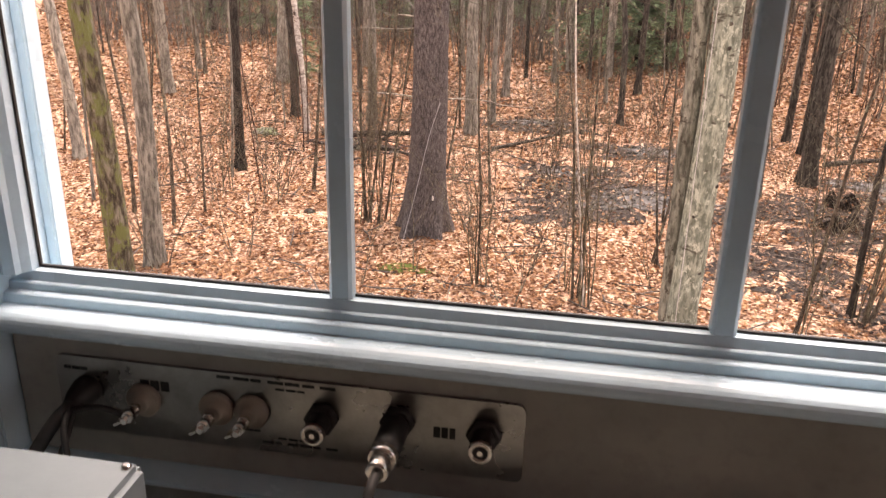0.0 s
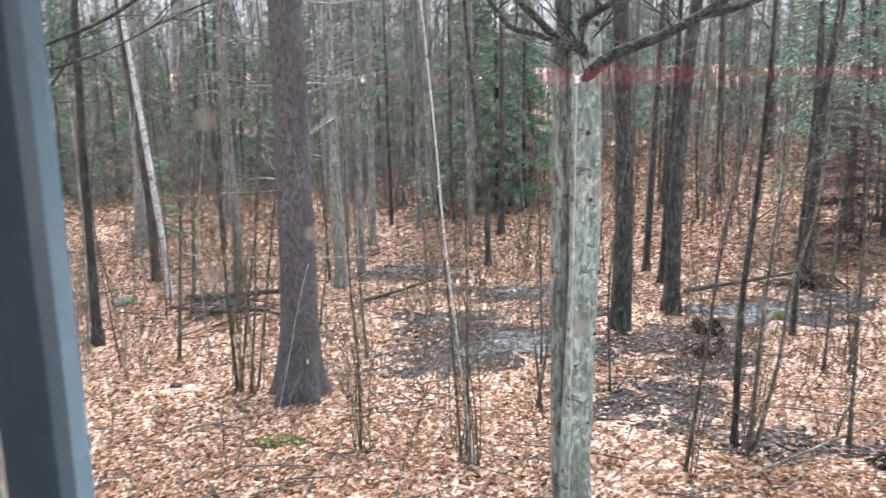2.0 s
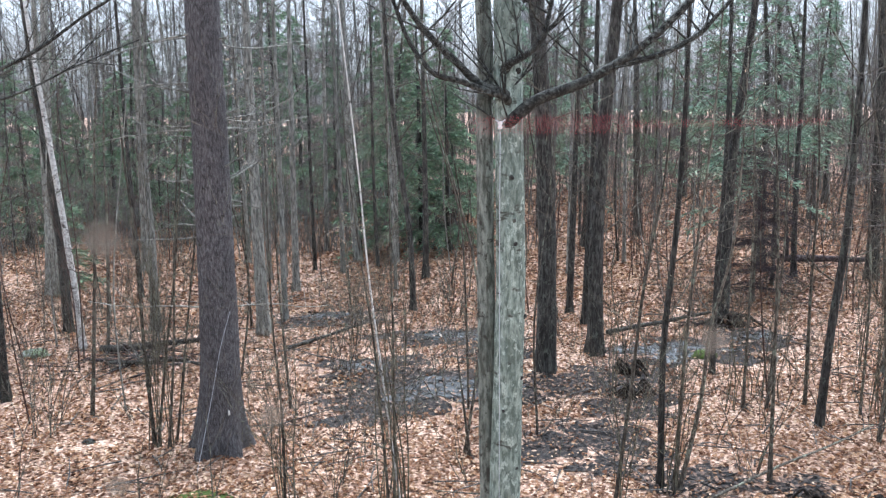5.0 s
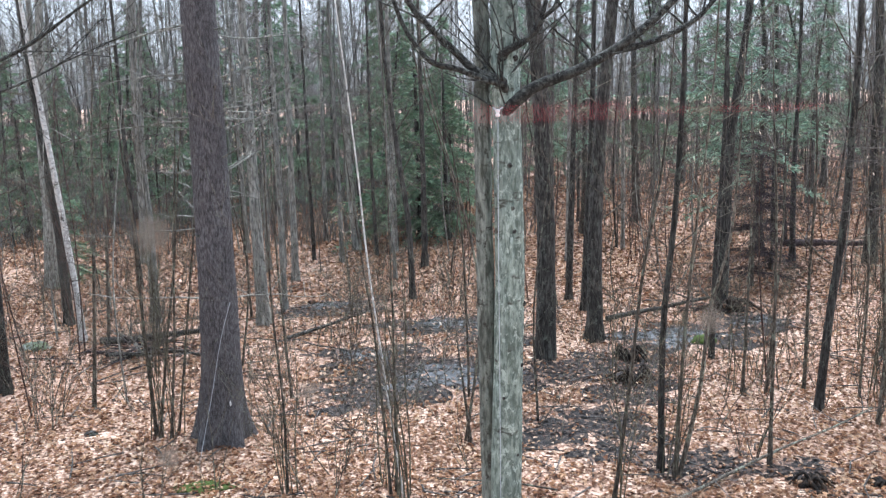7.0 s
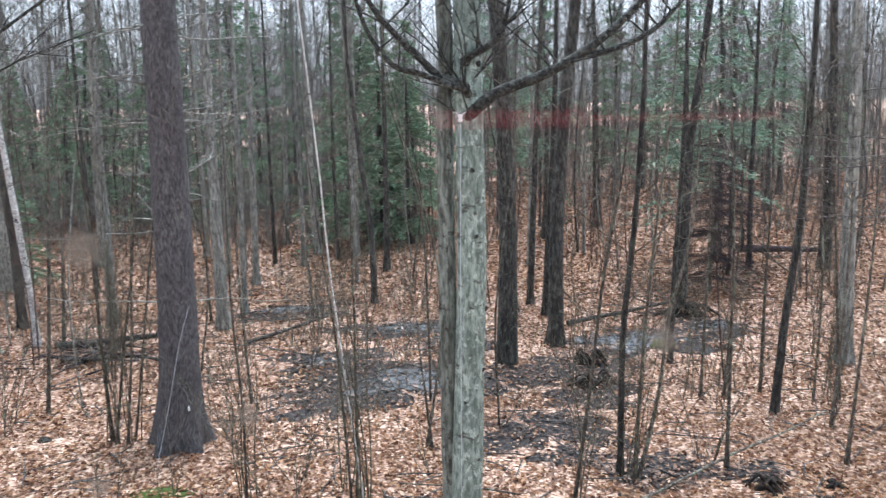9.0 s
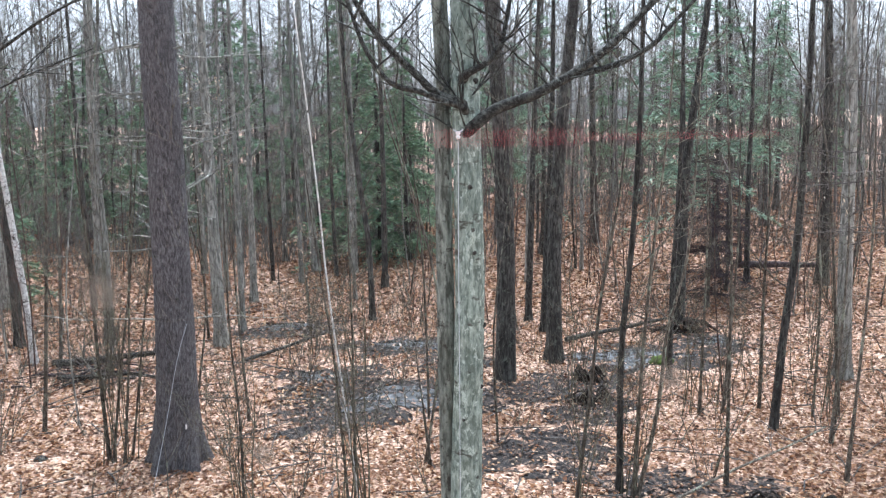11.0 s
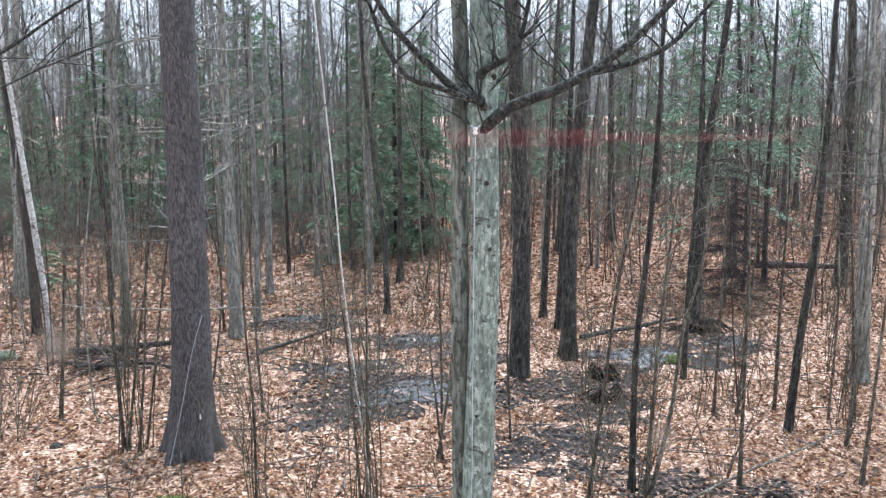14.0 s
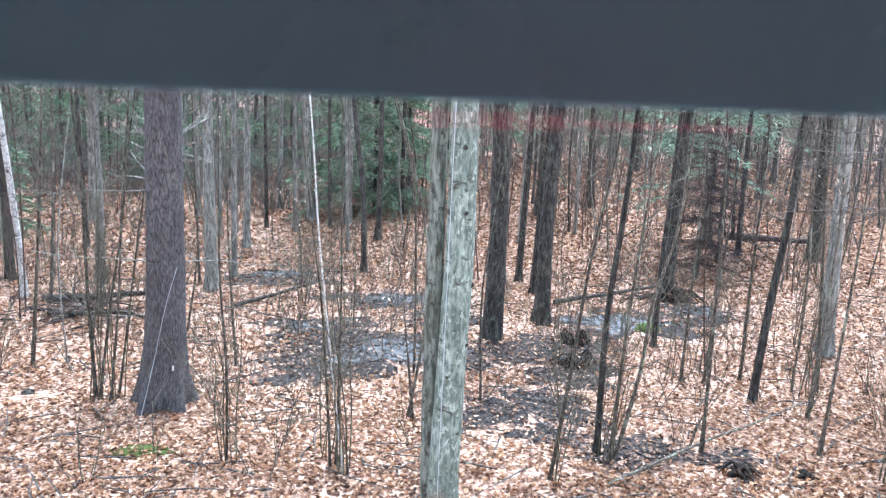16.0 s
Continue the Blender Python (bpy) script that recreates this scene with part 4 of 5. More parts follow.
for a, b in ((XL, -0.001), (0.0215, 0.319), (0.3415, XR)):
    part("glazing_seal", block(a, b, 0.0075, 0.0105, 5.6352, 5.6375), RUBBER, win, "dark glazing seal")
for x in (XL, XR - 0.002):
    part("glazing_seal", block(x, x + 0.002, 0.0075, 0.0105, 5.6376, Z1 - 0.001), RUBBER, win, "dark glazing seal")
# upper sash, behind the lower one
for z in (Z1 + 0.002, 6.86):
    part("upper_rail", block(XL - 0.022, XR + 0.022, 0.019, 0.05, z, z + 0.035, 0.003), VINYL, win)
for x in (XL - 0.022, XR):
    part("upper_stile", block(x, x + 0.022, 0.0195, 0.0495, Z1 + 0.0375, 6.8595, 0.002), VINYL, win)
bm = bmesh.new()
bm.faces.new([bm.verts.new(p) for p in ((XL, 0.035, Z1 + 0.037), (XR, 0.035, Z1 + 0.037), (XR, 0.035, 6.86), (XL, 0.035, 6.86))])
part("pane", bm, GLASS, win).visible_shadow = False
# frame: jambs, head and sill with their outer returns
for s, x in ((1, -0.3035), (-1, 0.6435)):
    part("jamb", block(min(x, x - s * 0.03), max(x, x - s * 0.03), -0.05, 0.076, 5.455, 6.93, 0.002), VINYL, win)
    part("outer_stop", block(min(x + s * 0.012, x), max(x + s * 0.012, x), 0.053, 0.076, 5.465, 6.895, 0.002), VINYL, win)
part("head", block(-0.3335, 0.6735, -0.05, 0.076, 6.93, 6.96, 0.002), VINYL, win)
part("window_sill", block(-0.3335, 0.6735, -0.05, 0.11, 5.42, 5.455, 0.003), VINYL, win)
part("stool", block(-0.40, 0.74, -0.115, -0.0505, 5.43, 5.457, 0.006), GRIMY, win, "grimy grey inner sill board")

# ---- room ----


def wall_with_hole(name, y0, y1, material, label):
    bm = bmesh.new()
    for x0, x1, z0, z1 in ((-3, -0.334, 4.6, 7.1), (0.674, 3, 4.6, 7.1), (-0.334, 0.674, 4.6, 5.419), (-0.334, 0.674, 6.961, 7.1)):
        block(x0, x1, y0, y1, z0, z1, 0, bm)
    me = bpy.data.meshes.new(name)
    bm.to_mesh(me)
    bm.free()
    me.materials.append(material)
    tagged(new(name, me), label, "wall", kind="structure")


def slab(name, x0, x1, y0, y1, z0, z1, material, label, category):
    bm = block(x0, x1, y0, y1, z0, z1)
    me = bpy.data.meshes.new(name)
    bm.to_mesh(me)
    bm.free()
    me.materials.append(material)
    return tagged(new(name, me), label, category, kind="structure")


wall_with_hole("wall_north", -0.049, 0.03, WALL_PAINT, "painted inner wall around the window")
wall_with_hole("facade", 0.031, 0.072, SIDING, "white siding on the outside of the house")
# Opening added out of view to light the sash bars from the right.
bm = bmesh.new()
for y0, y1, z0, z1 in ((-3.3, -1.5, 4.6, 7.1), (-0.15, 0.072, 4.6, 7.1), (-1.5, -0.15, 4.6, 5.3), (-1.5, -0.15, 6.9, 7.1)):
    block(3, 3.1, y0, y1, z0, z1, 0, bm)
part("wall_east", bm, WALL_PAINT, None, "painted room wall with an unseen opening added to let in daylight")["kind"] = "structure"
slab("wall_west", -3.1, -3, -3.3, 0.072, 4.6, 7.1, WALL_PAINT, "plain painted room wall", "wall")
slab("wall_south", -3, 3, -3.3, -3.2, 4.6, 7.1, WALL_PAINT, "plain painted room wall", "wall")
slab("floor", -3.1, 3.1, -3.3, 0.072, 4.5, 4.6, CARPET, "brown carpeted floor", "floor")
slab("ceiling", -3.1, 3.1, -3.3, 0.072, 7.1, 7.2, CEILING_PAINT, "plain white ceiling", "ceiling")
slab("house_wall", -3.1, 3.1, -3.3, 0.072, -0.2, 4.4995, SIDING, "white sided lower storeys of the house", "wall")
# Unseen roof, added to cut skylight on the ground beside the house.
bm = extrude_x([(0.3, 7.205), (-1.6, 9.6), (-3.6, 7.205)], -3.4, 3.4)
me = bpy.data.meshes.new("roof")
bm.to_mesh(me)
bm.free()
me.materials.append(SHINGLE)
tagged(new("roof", me), "unseen grey shingled gable roof, added to dim the near ground", "roof", kind="structure")
for x0, x1, z0, z1 in ((-0.40, -0.334, 5.458, 7.03), (0.674, 0.74, 5.458, 7.03), (-0.3335, 0.6735, 6.961, 7.03)):
    slab("trim", x0, x1, -0.066, -0.0505, z0, z1, VINYL, "white window casing", "trim")


# ---- underbrush, too fine to count ----
rng = random.Random(21)
g = Geo()
for i in range(330):
    y = 12 + 30 * rng.random()
    x = 0.06 * y + rng.uniform(-1, 1) * (y * 0.58 + 2)
    for j in range(rng.randint(2, 6)):
        a = rng.uniform(0, 6.28)
        branch(g, rng, (x + 0.15 * math.cos(a), y + 0.15 * math.sin(a), gz(x, y)), (0.35 * math.cos(a), 0.35 * math.sin(a), 1), rng.uniform(0.6, 2.4), rng.uniform(0.006, 0.014), 1, 3)
tagged(new("underbrush", g.mesh("underbrush", BARK_SAPLING)), "thin bare brown shoots of underbrush", "brush", kind="stuff")

# fallen twigs and sticks on the floor
g = Geo()
for i in range(700):
    y = 9.5 + 26 * rng.random() ** 1.3
    x = 0.08 * y + rng.uniform(-1, 1) * (y * 0.58 + 2)
    a, ln = rng.uniform(0, 6.28), rng.uniform(0.3, 1.6)
    z = gz(x, y) + 0.03
    p = Vector((x, y, z))
    q = p + Vector((math.cos(a), math.sin(a), rng.uniform(-0.02, 0.08))) * ln
    g.tube([p, p.lerp(q, 0.5) + Vector((rng.uniform(-0.08, 0.08), rng.uniform(-0.08, 0.08), 0.02)), q], [0.018, 0.013, 0.006], 4, False)
tagged(new("fallen_sticks", g.mesh("fallen_sticks", TWIG)), "dead sticks lying among the leaves", "sticks", kind="stuff")


def fallen_log(name, p, q, r, material, label, rise=0.0, twigs=0):
    seed = random.Random(int(abs(p[0] * 31 + p[1] * 7)))
    ob = thing(name, p[0], p[1], gz(*p), label, "log", "fallen wood")
    d = Vector((q[0] - p[0], q[1] - p[1], rise))
    pts = [d * t + Vector((seed.uniform(-0.06, 0.06), seed.uniform(-0.06, 0.06), r * 0.7 + seed.uniform(0, 0.05))) for t in (0, 0.25, 0.5, 0.75, 1)]
    ax = spline(pts, 4)
    part_mesh("stem", Geo().tube(ax, [r * (1 - 0.5 * i / len(ax)) for i in range(len(ax))], 9, True, 0.12, seed).mesh("stem", material), ob)
    for i in range(twigs):
        g = Geo()
        branch(g, seed, seed.choice(ax[3:]), (seed.uniform(-1, 1), seed.uniform(-1, 1), seed.uniform(0, 0.8)), seed.uniform(0.4, 1.3), r * 0.35, 1, 4)
        part_mesh("side_branch", g.mesh("side_branch", TWIG), ob)
    return ob


fallen_log("fallen_log", (-7.14, 21.78), (-4.16, 22.02), 0.105, BARK_DARK, "rotting dark log lying in the leaves", 0.15, 5)
fallen_log("fallen_log", (-6.58, 20.57), (-4.49, 19.77), 0.056, BARK_DARK, "thin dark fallen stem in a brush heap", 0.3, 6)
fallen_log("fallen_log", (-6.34, 20.09), (-4.89, 21.14), 0.040, BARK_DARK, "thin dark fallen stem in a brush heap", 0.35, 5)
fallen_log("fallen_log", (-5.77, 21.22), (-3.68, 19.53), 0.048, BARK_DARK, "thin dark fallen stem in a brush heap", 0.1, 5)
fallen_log("fallen_log", (-2.39, 21.62), (-0.30, 23.15), 0.056, BARK_DARK, "slim fallen trunk beside the puddles", 0.2, 4)
fallen_log("fallen_log", (6.14, 22.02), (9.35, 22.99), 0.072, BARK_DARK, "slim fallen trunk beside the puddles", 0.25, 4)
fallen_log("fallen_log", (15.79, 32.00), (19.01, 30.71), 0.16, DEAD_TWIG, "dark fallen log far in the wood", 0.1, 2)
fallen_log("fallen_log", (2.84, 20.90), (4.77, 21.94), 0.032, BARK_SAPLING, "thin fallen stem in the leaves", 0.1, 2)
fallen_log("fallen_branch", (4.36, 11.72), (8.71, 13.65), 0.028, BARK_SAPLING, "long arching fallen branch over the leaves", 0.5, 7)
fallen_log("fallen_branch", (-7.54, 10.27), (-6.42, 10.35), 0.040, BARK_DARK, "short dark fallen branch", 0.05, 1)
fallen_log("fallen_branch", (2.76, 12.37), (0.82, 12.04), 0.016, BARK_SAPLING, "thin fallen branch over the leaves", 0.5, 4)


def brush_pile(x, y, rx, ry, h, count, seed):
    """A heap of dead sticks, each one lying across the others."""
    rng = random.Random(seed)
    ob = thing("brush_pile", x, y, gz(x, y), "low heap of dark dead sticks on the leaves", "brush pile")
    for i in range(count):
        a, ln = rng.gauss(0.1, 0.95), rng.uniform(0.4, 1.7)
        cx, cy = rng.gauss(0, rx * 0.45), rng.gauss(0, ry * 0.45)
        lift = h * max(0.1, 1 - math.hypot(cx / rx, cy / ry)) * rng.random()
        d = Vector((math.cos(a), math.sin(a), rng.uniform(-0.1, 0.1))) * ln / 2
        c = Vector((cx, cy, lift + 0.02))
        r = rng.uniform(0.008, 0.026)
        part_mesh("stick", Geo().tube([c - d, c + Vector((0, 0, rng.uniform(0, 0.06))), c + d], [r, r * 0.8, r * 0.4], 5, True).mesh("stick", DEAD_TWIG), ob)
    return ob


brush_pile(-5.7, 20.7, 1.9, 0.8, 0.4, 46, 31)
brush_pile(9.0, 22.6, 1.2, 0.5, 0.25, 18, 32)


def lump(name, x, y, rx, ry, h, material, label, category, seed, res=3, rough=0.35, parent=None):
    bm = bmesh.new()
    bmesh.ops.create_icosphere(bm, subdivisions=res, radius=1)
    for v in bm.verts:
        k = 1 + rough * noise.noise(v.co * 1.6 + Vector((seed, 0, 0))) + rough * 0.5 * noise.noise(v.co * 4.5 + Vector((0, seed, 0)))
        v.co = Vector((v.co.x * rx * k, v.co.y * ry * k, max(-0.12, v.co.z * h * k)))
    for fc in bm.faces:
        fc.smooth = True
    me = bpy.data.meshes.new(name)
    bm.to_mesh(me)
    bm.free()
    me.materials.append(material)
    ob = new(name, me)
    ob.location = (x, y, gz(x, y))
    return tagged(ob, label, category)


def root_mound(x, y, rx, ry, h, label, seed, roots=9):
    """A rotten stump: a dark earthy heap with roots that arch out of it."""
    rng = random.Random(seed)
    ob = thing("root_mound", x, y, gz(x, y), label, "stump")
    core = lump("heap", 0, 0, rx * 0.62, ry * 0.62, h * 0.75, SOIL, "", "", seed, 3, 0.9)
    core.parent, core.location = ob, (0, 0, 0)
    for i in range(roots):
        a = rng.uniform(0, 2 * math.pi)
        k, up = rng.uniform(0.7, 1.25), rng.uniform(0.5, 1.1)
        c, s = math.cos(a), math.sin(a)
        b = a + rng.uniform(-0.6, 0.6)
        ax = spline([(c * rx * 0.15, s * ry * 0.15, h * 0.45), (c * rx * 0.5 * k, s * ry * 0.5 * k, h * up), (math.cos(b) * rx * 0.9 * k, math.sin(b) * ry * 0.9 * k, h * 0.4 * up), (math.cos(b) * rx * 1.2 * k, math.sin(b) * ry * 1.2 * k, -0.03)], 4)
        r = rng.uniform(0.02, 0.045)
        part_mesh("root", Geo().tube(ax, [r * (1 - 0.6 * q / len(ax)) for q in range(len(ax))], 6, True, 0.15, rng).mesh("root", SOIL), ob)
    return ob


lump("rock", -6.54, 11.28, 0.386, 0.290, 0.225, ROCK, "flat grey boulder with green lichen", "rock", 3.0)
lump("rock", -8.75, 21.78, 0.402, 0.282, 0.177, ROCK, "low grey boulder among the leaves", "rock", 6.0)
lump("rock", 2.23, 10.44, 0.177, 0.129, 0.113, ROCK, "small grey stone at the foot of the maple", "rock", 9.0)
root_mound(5.72, 18.64, 0.42, 0.34, 0.36, "dark rotting stump with exposed roots", 2, 12)
root_mound(5.48, 17.18, 0.52, 0.36, 0.30, "dark rotting stump with exposed roots", 5, 13)
root_mound(9.75, 22.55, 0.75, 0.45, 0.38, "dark root mound at the foot of a tree", 7, 14)
root_mound(6.63, 11.83, 0.32, 0.24, 0.20, "small dark rotten stump in the leaves", 11, 10)
root_mound(7.75, 11.80, 0.24, 0.16, 0.10, "small dark rotten stump in the leaves", 13, 7)
lump("moss_cushion", 7.95, 19.77, 0.322, 0.225, 0.145, MOSS, "bright green moss cushion by the puddle", "moss", 4.0)
lump("moss_cushion", -2.88, 13.09, 0.499, 0.241, 0.048, MOSS, "flat green moss patch in the leaves", "moss", 8.0)
lump("moss_cushion", -5.45, 15.67, 0.129, 0.097, 0.072, BARK_DARK, "dark clod of soil in the leaves", "clod", 15.0)

# ---- aerial wire gear on the maple ----
ins = thing("insulator", 1.52, 9.88, 5.88, "white porcelain insulator hung from the maple fork", "insulator")
ins.scale = (0.55, 0.55, 0.55)
part("body", lathe([(0.02, 0), (0.05, 0.015), (0.055, 0.05), (0.035, 0.075), (0.035, 0.09), (0.055, 0.115), (0.05, 0.15), (0.02, 0.165)], 14), PORCELAIN, ins)
part_mesh("tie", Geo().tube([(-0.10, 0.02, 0.2), (-0.03, 0, 0.15), (0, 0, 0.16), (0.04, 0, 0.15), (0.11, 0.03, 0.2)], [0.014] * 5, 6).mesh("tie", ROPE), ins, "white rope tie")
wire = thing("aerial_rope", 1.52, 9.87, 0.0, "thin pale rope hanging down along the maple trunk", "rope")
part_mesh("strand", Geo().tube(spline([(0.0, 0, 5.85), (-0.01, 0, 4.6), (-0.015, 0, 2.8), (-0.02, 0, 1.0), (0, 0, 0.05)], 5), [0.004] * 21, 5).mesh("strand", ROPE), wire)
wire = thing("aerial_rope", -3.16, 14.27, 0.0, "thin pale rope slanting along the pine trunk", "rope")
part_mesh("strand", Geo().tube(spline([(0.69, 0.06, 2.76), (0.50, -0.01, 2.1), (0.29, -0.1, 1.1), (0.06, -0.3, 0.05)], 5), [0.0045] * 16, 5).mesh("strand", ROPE), wire)
lump("bark_scar", -2.64, 14.66, 0.016, 0.012, 0.05, PORCELAIN, "pale tag on the pine trunk", "tag", 1.0).location.z = 0.85

# ---- feed-through board below the sash ----
board = tagged(new("feedthrough_board"), "cream painted board filling the gap under the sash", "board")
part("panel", block(-0.302, 0.642, -0.0195, 0.012, 5.4555, 5.5800, 0.002), BOARD, board)
part("seal", block(-0.302, 0.642, -0.024, 0.012, 5.5803, 5.5875, 0.001), RUBBER, board, "black rubber weather seal")
PY = -0.0212
plate = tagged(new("connector_plate"), "brushed steel connector plate screwed to the board", "connector plate")
bm = bmesh.new()
outline = []
for cx, cz, a0 in ((0.170, 5.5555, 0), (-0.251, 5.5555, 90), (-0.251, 5.492, 180), (0.170, 5.492, 270)):
    outline += [(cx + 0.007 * math.cos(radians(a0 + 18 * i)), cz + 0.007 * math.sin(radians(a0 + 18 * i))) for i in range(6)]
front = [bm.verts.new((x, -0.0225, z)) for x, z in outline]
back = [bm.verts.new((x, -0.0196, z)) for x, z in outline]
bm.faces.new(front)
bm.faces.new(back[::-1])
for i in range(len(outline)):
    bm.faces.new((front[i], back[i], back[(i + 1) % len(outline)], front[(i + 1) % len(outline)]))
part("sheet", bm, STEEL, plate)


def ink(x0, x1, z0, z1, slots):
    """Printed matter on the plate, as bars."""
    bm = bmesh.new()
    k = len(slots)
    for i, w in enumerate(slots):
        a = x0 + (x1 - x0) * i / k
        block(a, a + (x1 - x0) / k * w, -0.0229, -0.0224, z0, z1, 0, bm)
    part("print", bm, BLACK_INK, plate, "black printed bars")


ink(0.098, 0.1195, 5.5215, 5.5325, (0.85, 0.8, 0.7))
ink(-0.175, -0.145, 5.536, 5.546, (0.85, 0.8, 0.8))
ink(-0.10, 0.012, 5.5565, 5.5595, (0.8, 0.9, 0.6, 0.9, 0.85, 0.7, 0.9))
ink(-0.045, -0.015, 5.5505, 5.5525, (0.8, 0.9, 0.7))
ink(-0.25, -0.225, 5.549, 5.552, (0.8, 0.9, 0.8))
ink(-0.06, 0.012, 5.494, 5.4965, (0.9, 0.5, 0.8, 0.9, 0.6, 0.9))
ink(-0.045, -0.015, 5.4995, 5.5015, (0.8, 0.9, 0.7))
ink(-0.075, -0.06, 5.505, 5.507, (0.9, 0.8))
TURN = Matrix.Rotation(radians(90), 4, "X")


def on_plate(x, z):
    return Matrix.Translation((x, -0.0226, z)) @ TURN


def socket_connector(x, z):
    ob = tagged(new("coax_socket"), "nickel threaded coaxial socket on the steel plate", "connector", "coaxial sockets")
    m = on_plate(x, z)
    part("nut", lathe([(0.0150, 0), (0.0155, 0.001), (0.0155, 0.008), (0.0145, 0.009)], 6, m), RUBBER, ob, "blackened hex nut")
    prof = [(0.0098, 0.009)]
    for i in range(8):
        prof += [(0.0102, 0.0095 + i * 0.002), (0.0094, 0.0105 + i * 0.002)]
    part("thread", lathe(prof + [(0.0098, 0.0255)], 20, m), RUBBER, ob, "dark threaded barrel")
    part("rim", lathe([(0.0100, 0.0256), (0.0104, 0.0262), (0.0104, 0.031), (0.0098, 0.0318), (0.0066, 0.0318), (0.0064, 0.028)], 22, m), CHROME, ob, "bright nickel rim")
    part("dielectric", lathe([(0.0062, 0.0275), (0.0062, 0.0305)], 14, m), RUBBER, ob, "dark insulating insert")
    part("pin", lathe([(0.0025, 0.0306), (0.0025, 0.0322)], 10, m), CHROME, ob)
    return ob


socket_connector(-0.002, 5.529)
socket_connector(0.143, 5.532)
socket_connector(0.067, 5.535)
plug = tagged(new("coax_plug"), "nickel coaxial plug with black cable screwed to its socket", "plug")
m = on_plate(0.067, 5.535)
part("shell", lathe([(0.0112, 0.010), (0.0122, 0.012), (0.0122, 0.046), (0.0108, 0.049), (0.0095, 0.050), (0.0095, 0.058)], 20, m), RUBBER, plug, "dark knurled shell")
part("collar", lathe([(0.0116, 0.052), (0.0124, 0.053), (0.0124, 0.060), (0.0112, 0.062)], 20, m), CHROME, plug)
part("ferrule", lathe([(0.0090, 0.0622), (0.0094, 0.063), (0.0094, 0.078), (0.0084, 0.079), (0.006, 0.079)], 20, m), CHROME, plug)
part_mesh("cable", Geo().tube(spline([(0.067, -0.098, 5.535), (0.066, -0.12, 5.53), (0.063, -0.134, 5.505), (0.058, -0.14, 5.46), (0.05, -0.145, 5.412)], 6), [0.0042] * 25, 10).mesh("cable", RUBBER), plug, "black coaxial cable")


def binding_post(x, z):
    ob = tagged(new("binding_post"), "cream ceramic feed-through post with a brass wing nut", "terminal", "ceramic posts")
    m = on_plate(x, z)
    part("insulator", lathe([(0.0160, 0), (0.0165, 0.001), (0.0165, 0.005), (0.0150, 0.0065), (0.009, 0.0072), (0.0085, 0.012), (0.006, 0.0125)], 22, m), CERAMIC, ob)
    part("stud", lathe([(0.0028, 0.014), (0.0028, 0.040)], 10, m), CHROME, ob)
    part("nut", lathe([(0.006, 0.018), (0.006, 0.022)], 6, m), CHROME, ob)
    bm = lathe([(0.005, 0.026), (0.006, 0.028), (0.005, 0.034)], 12, m)
    for s in (-1, 1):
        w = block(s * 0.008 - 0.004, s * 0.008 + 0.004, -0.001, 0.001, 0.027, 0.040, 0.0009)
        bmesh.ops.transform(w, matrix=m @ Matrix.Rotation(0.5, 4, "Z"), verts=w.verts)
        me = bpy.data.meshes.new("wing")
        w.to_mesh(me)
        w.free()
        bm.from_mesh(me)
        bpy.data.meshes.remove(me)
    part("wing_nut", bm, CHROME, ob)
    return ob


for x, z in ((-0.172, 5.526), (-0.101, 5.526), (-0.068, 5.527)):
    binding_post(x, z)
gland = tagged(new("cable_bundle"), "black cables twisted at the ground post of the plate", "cable")
part("clamp", lathe([(0.014, 0), (0.014, 0.006), (0.011, 0.02), (0.006, 0.032)], 14, on_plate(-0.228, 5.53)), RUBBER, gland)
for pts, r in (([(-0.228, -0.05, 5.53), (-0.235, -0.07, 5.52), (-0.252, -0.085, 5.49), (-0.27, -0.09, 5.458)], 0.0065), ([(-0.228, -0.05, 5.532), (-0.222, -0.075, 5.52), (-0.215, -0.085, 5.485), (-0.214, -0.09, 5.458)], 0.003), ([(-0.232, -0.05, 5.52), (-0.205, -0.06, 5.535), (-0.19, -0.055, 5.532), (-0.173, -0.05, 5.522)], 0.003), ([(-0.226, -0.05, 5.526), (-0.225, -0.075, 5.5), (-0.235, -0.085, 5.475), (-0.24, -0.09, 5.458)], 0.003)):
    ax = spline(pts, 6)
    part_mesh("wire", Geo().tube(ax, [r] * len(ax), 8).mesh("wire", RUBBER), gland)

# ---- white device on the sill shelf ----
desk = tagged(new("desk"), "plain pale desk standing under the window", "desk")
part("top", block(-0.9, 1.1, -0.60, -0.1155, 5.375, 5.405, 0.003), BOARD, desk)
for x in (-0.88, 1.03):
    for y in (-0.58, -0.17):
        part("leg", block(x, x + 0.05, y, y + 0.05, 4.6005, 5.3748, 0.003), BOARD, desk)
case = tagged(new("white_device"), "white enamelled device case standing on the desk", "device")
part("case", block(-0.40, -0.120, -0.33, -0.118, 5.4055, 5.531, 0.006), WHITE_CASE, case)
part("screw", lathe([(0.0042, 0), (0.0042, 0.0015), (0.0025, 0.003)], 12, Matrix.Translation((-0.131, -0.129, 5.531))), CHROME, case, "shiny screw head")

# ---- specks of dirt on the glass ----


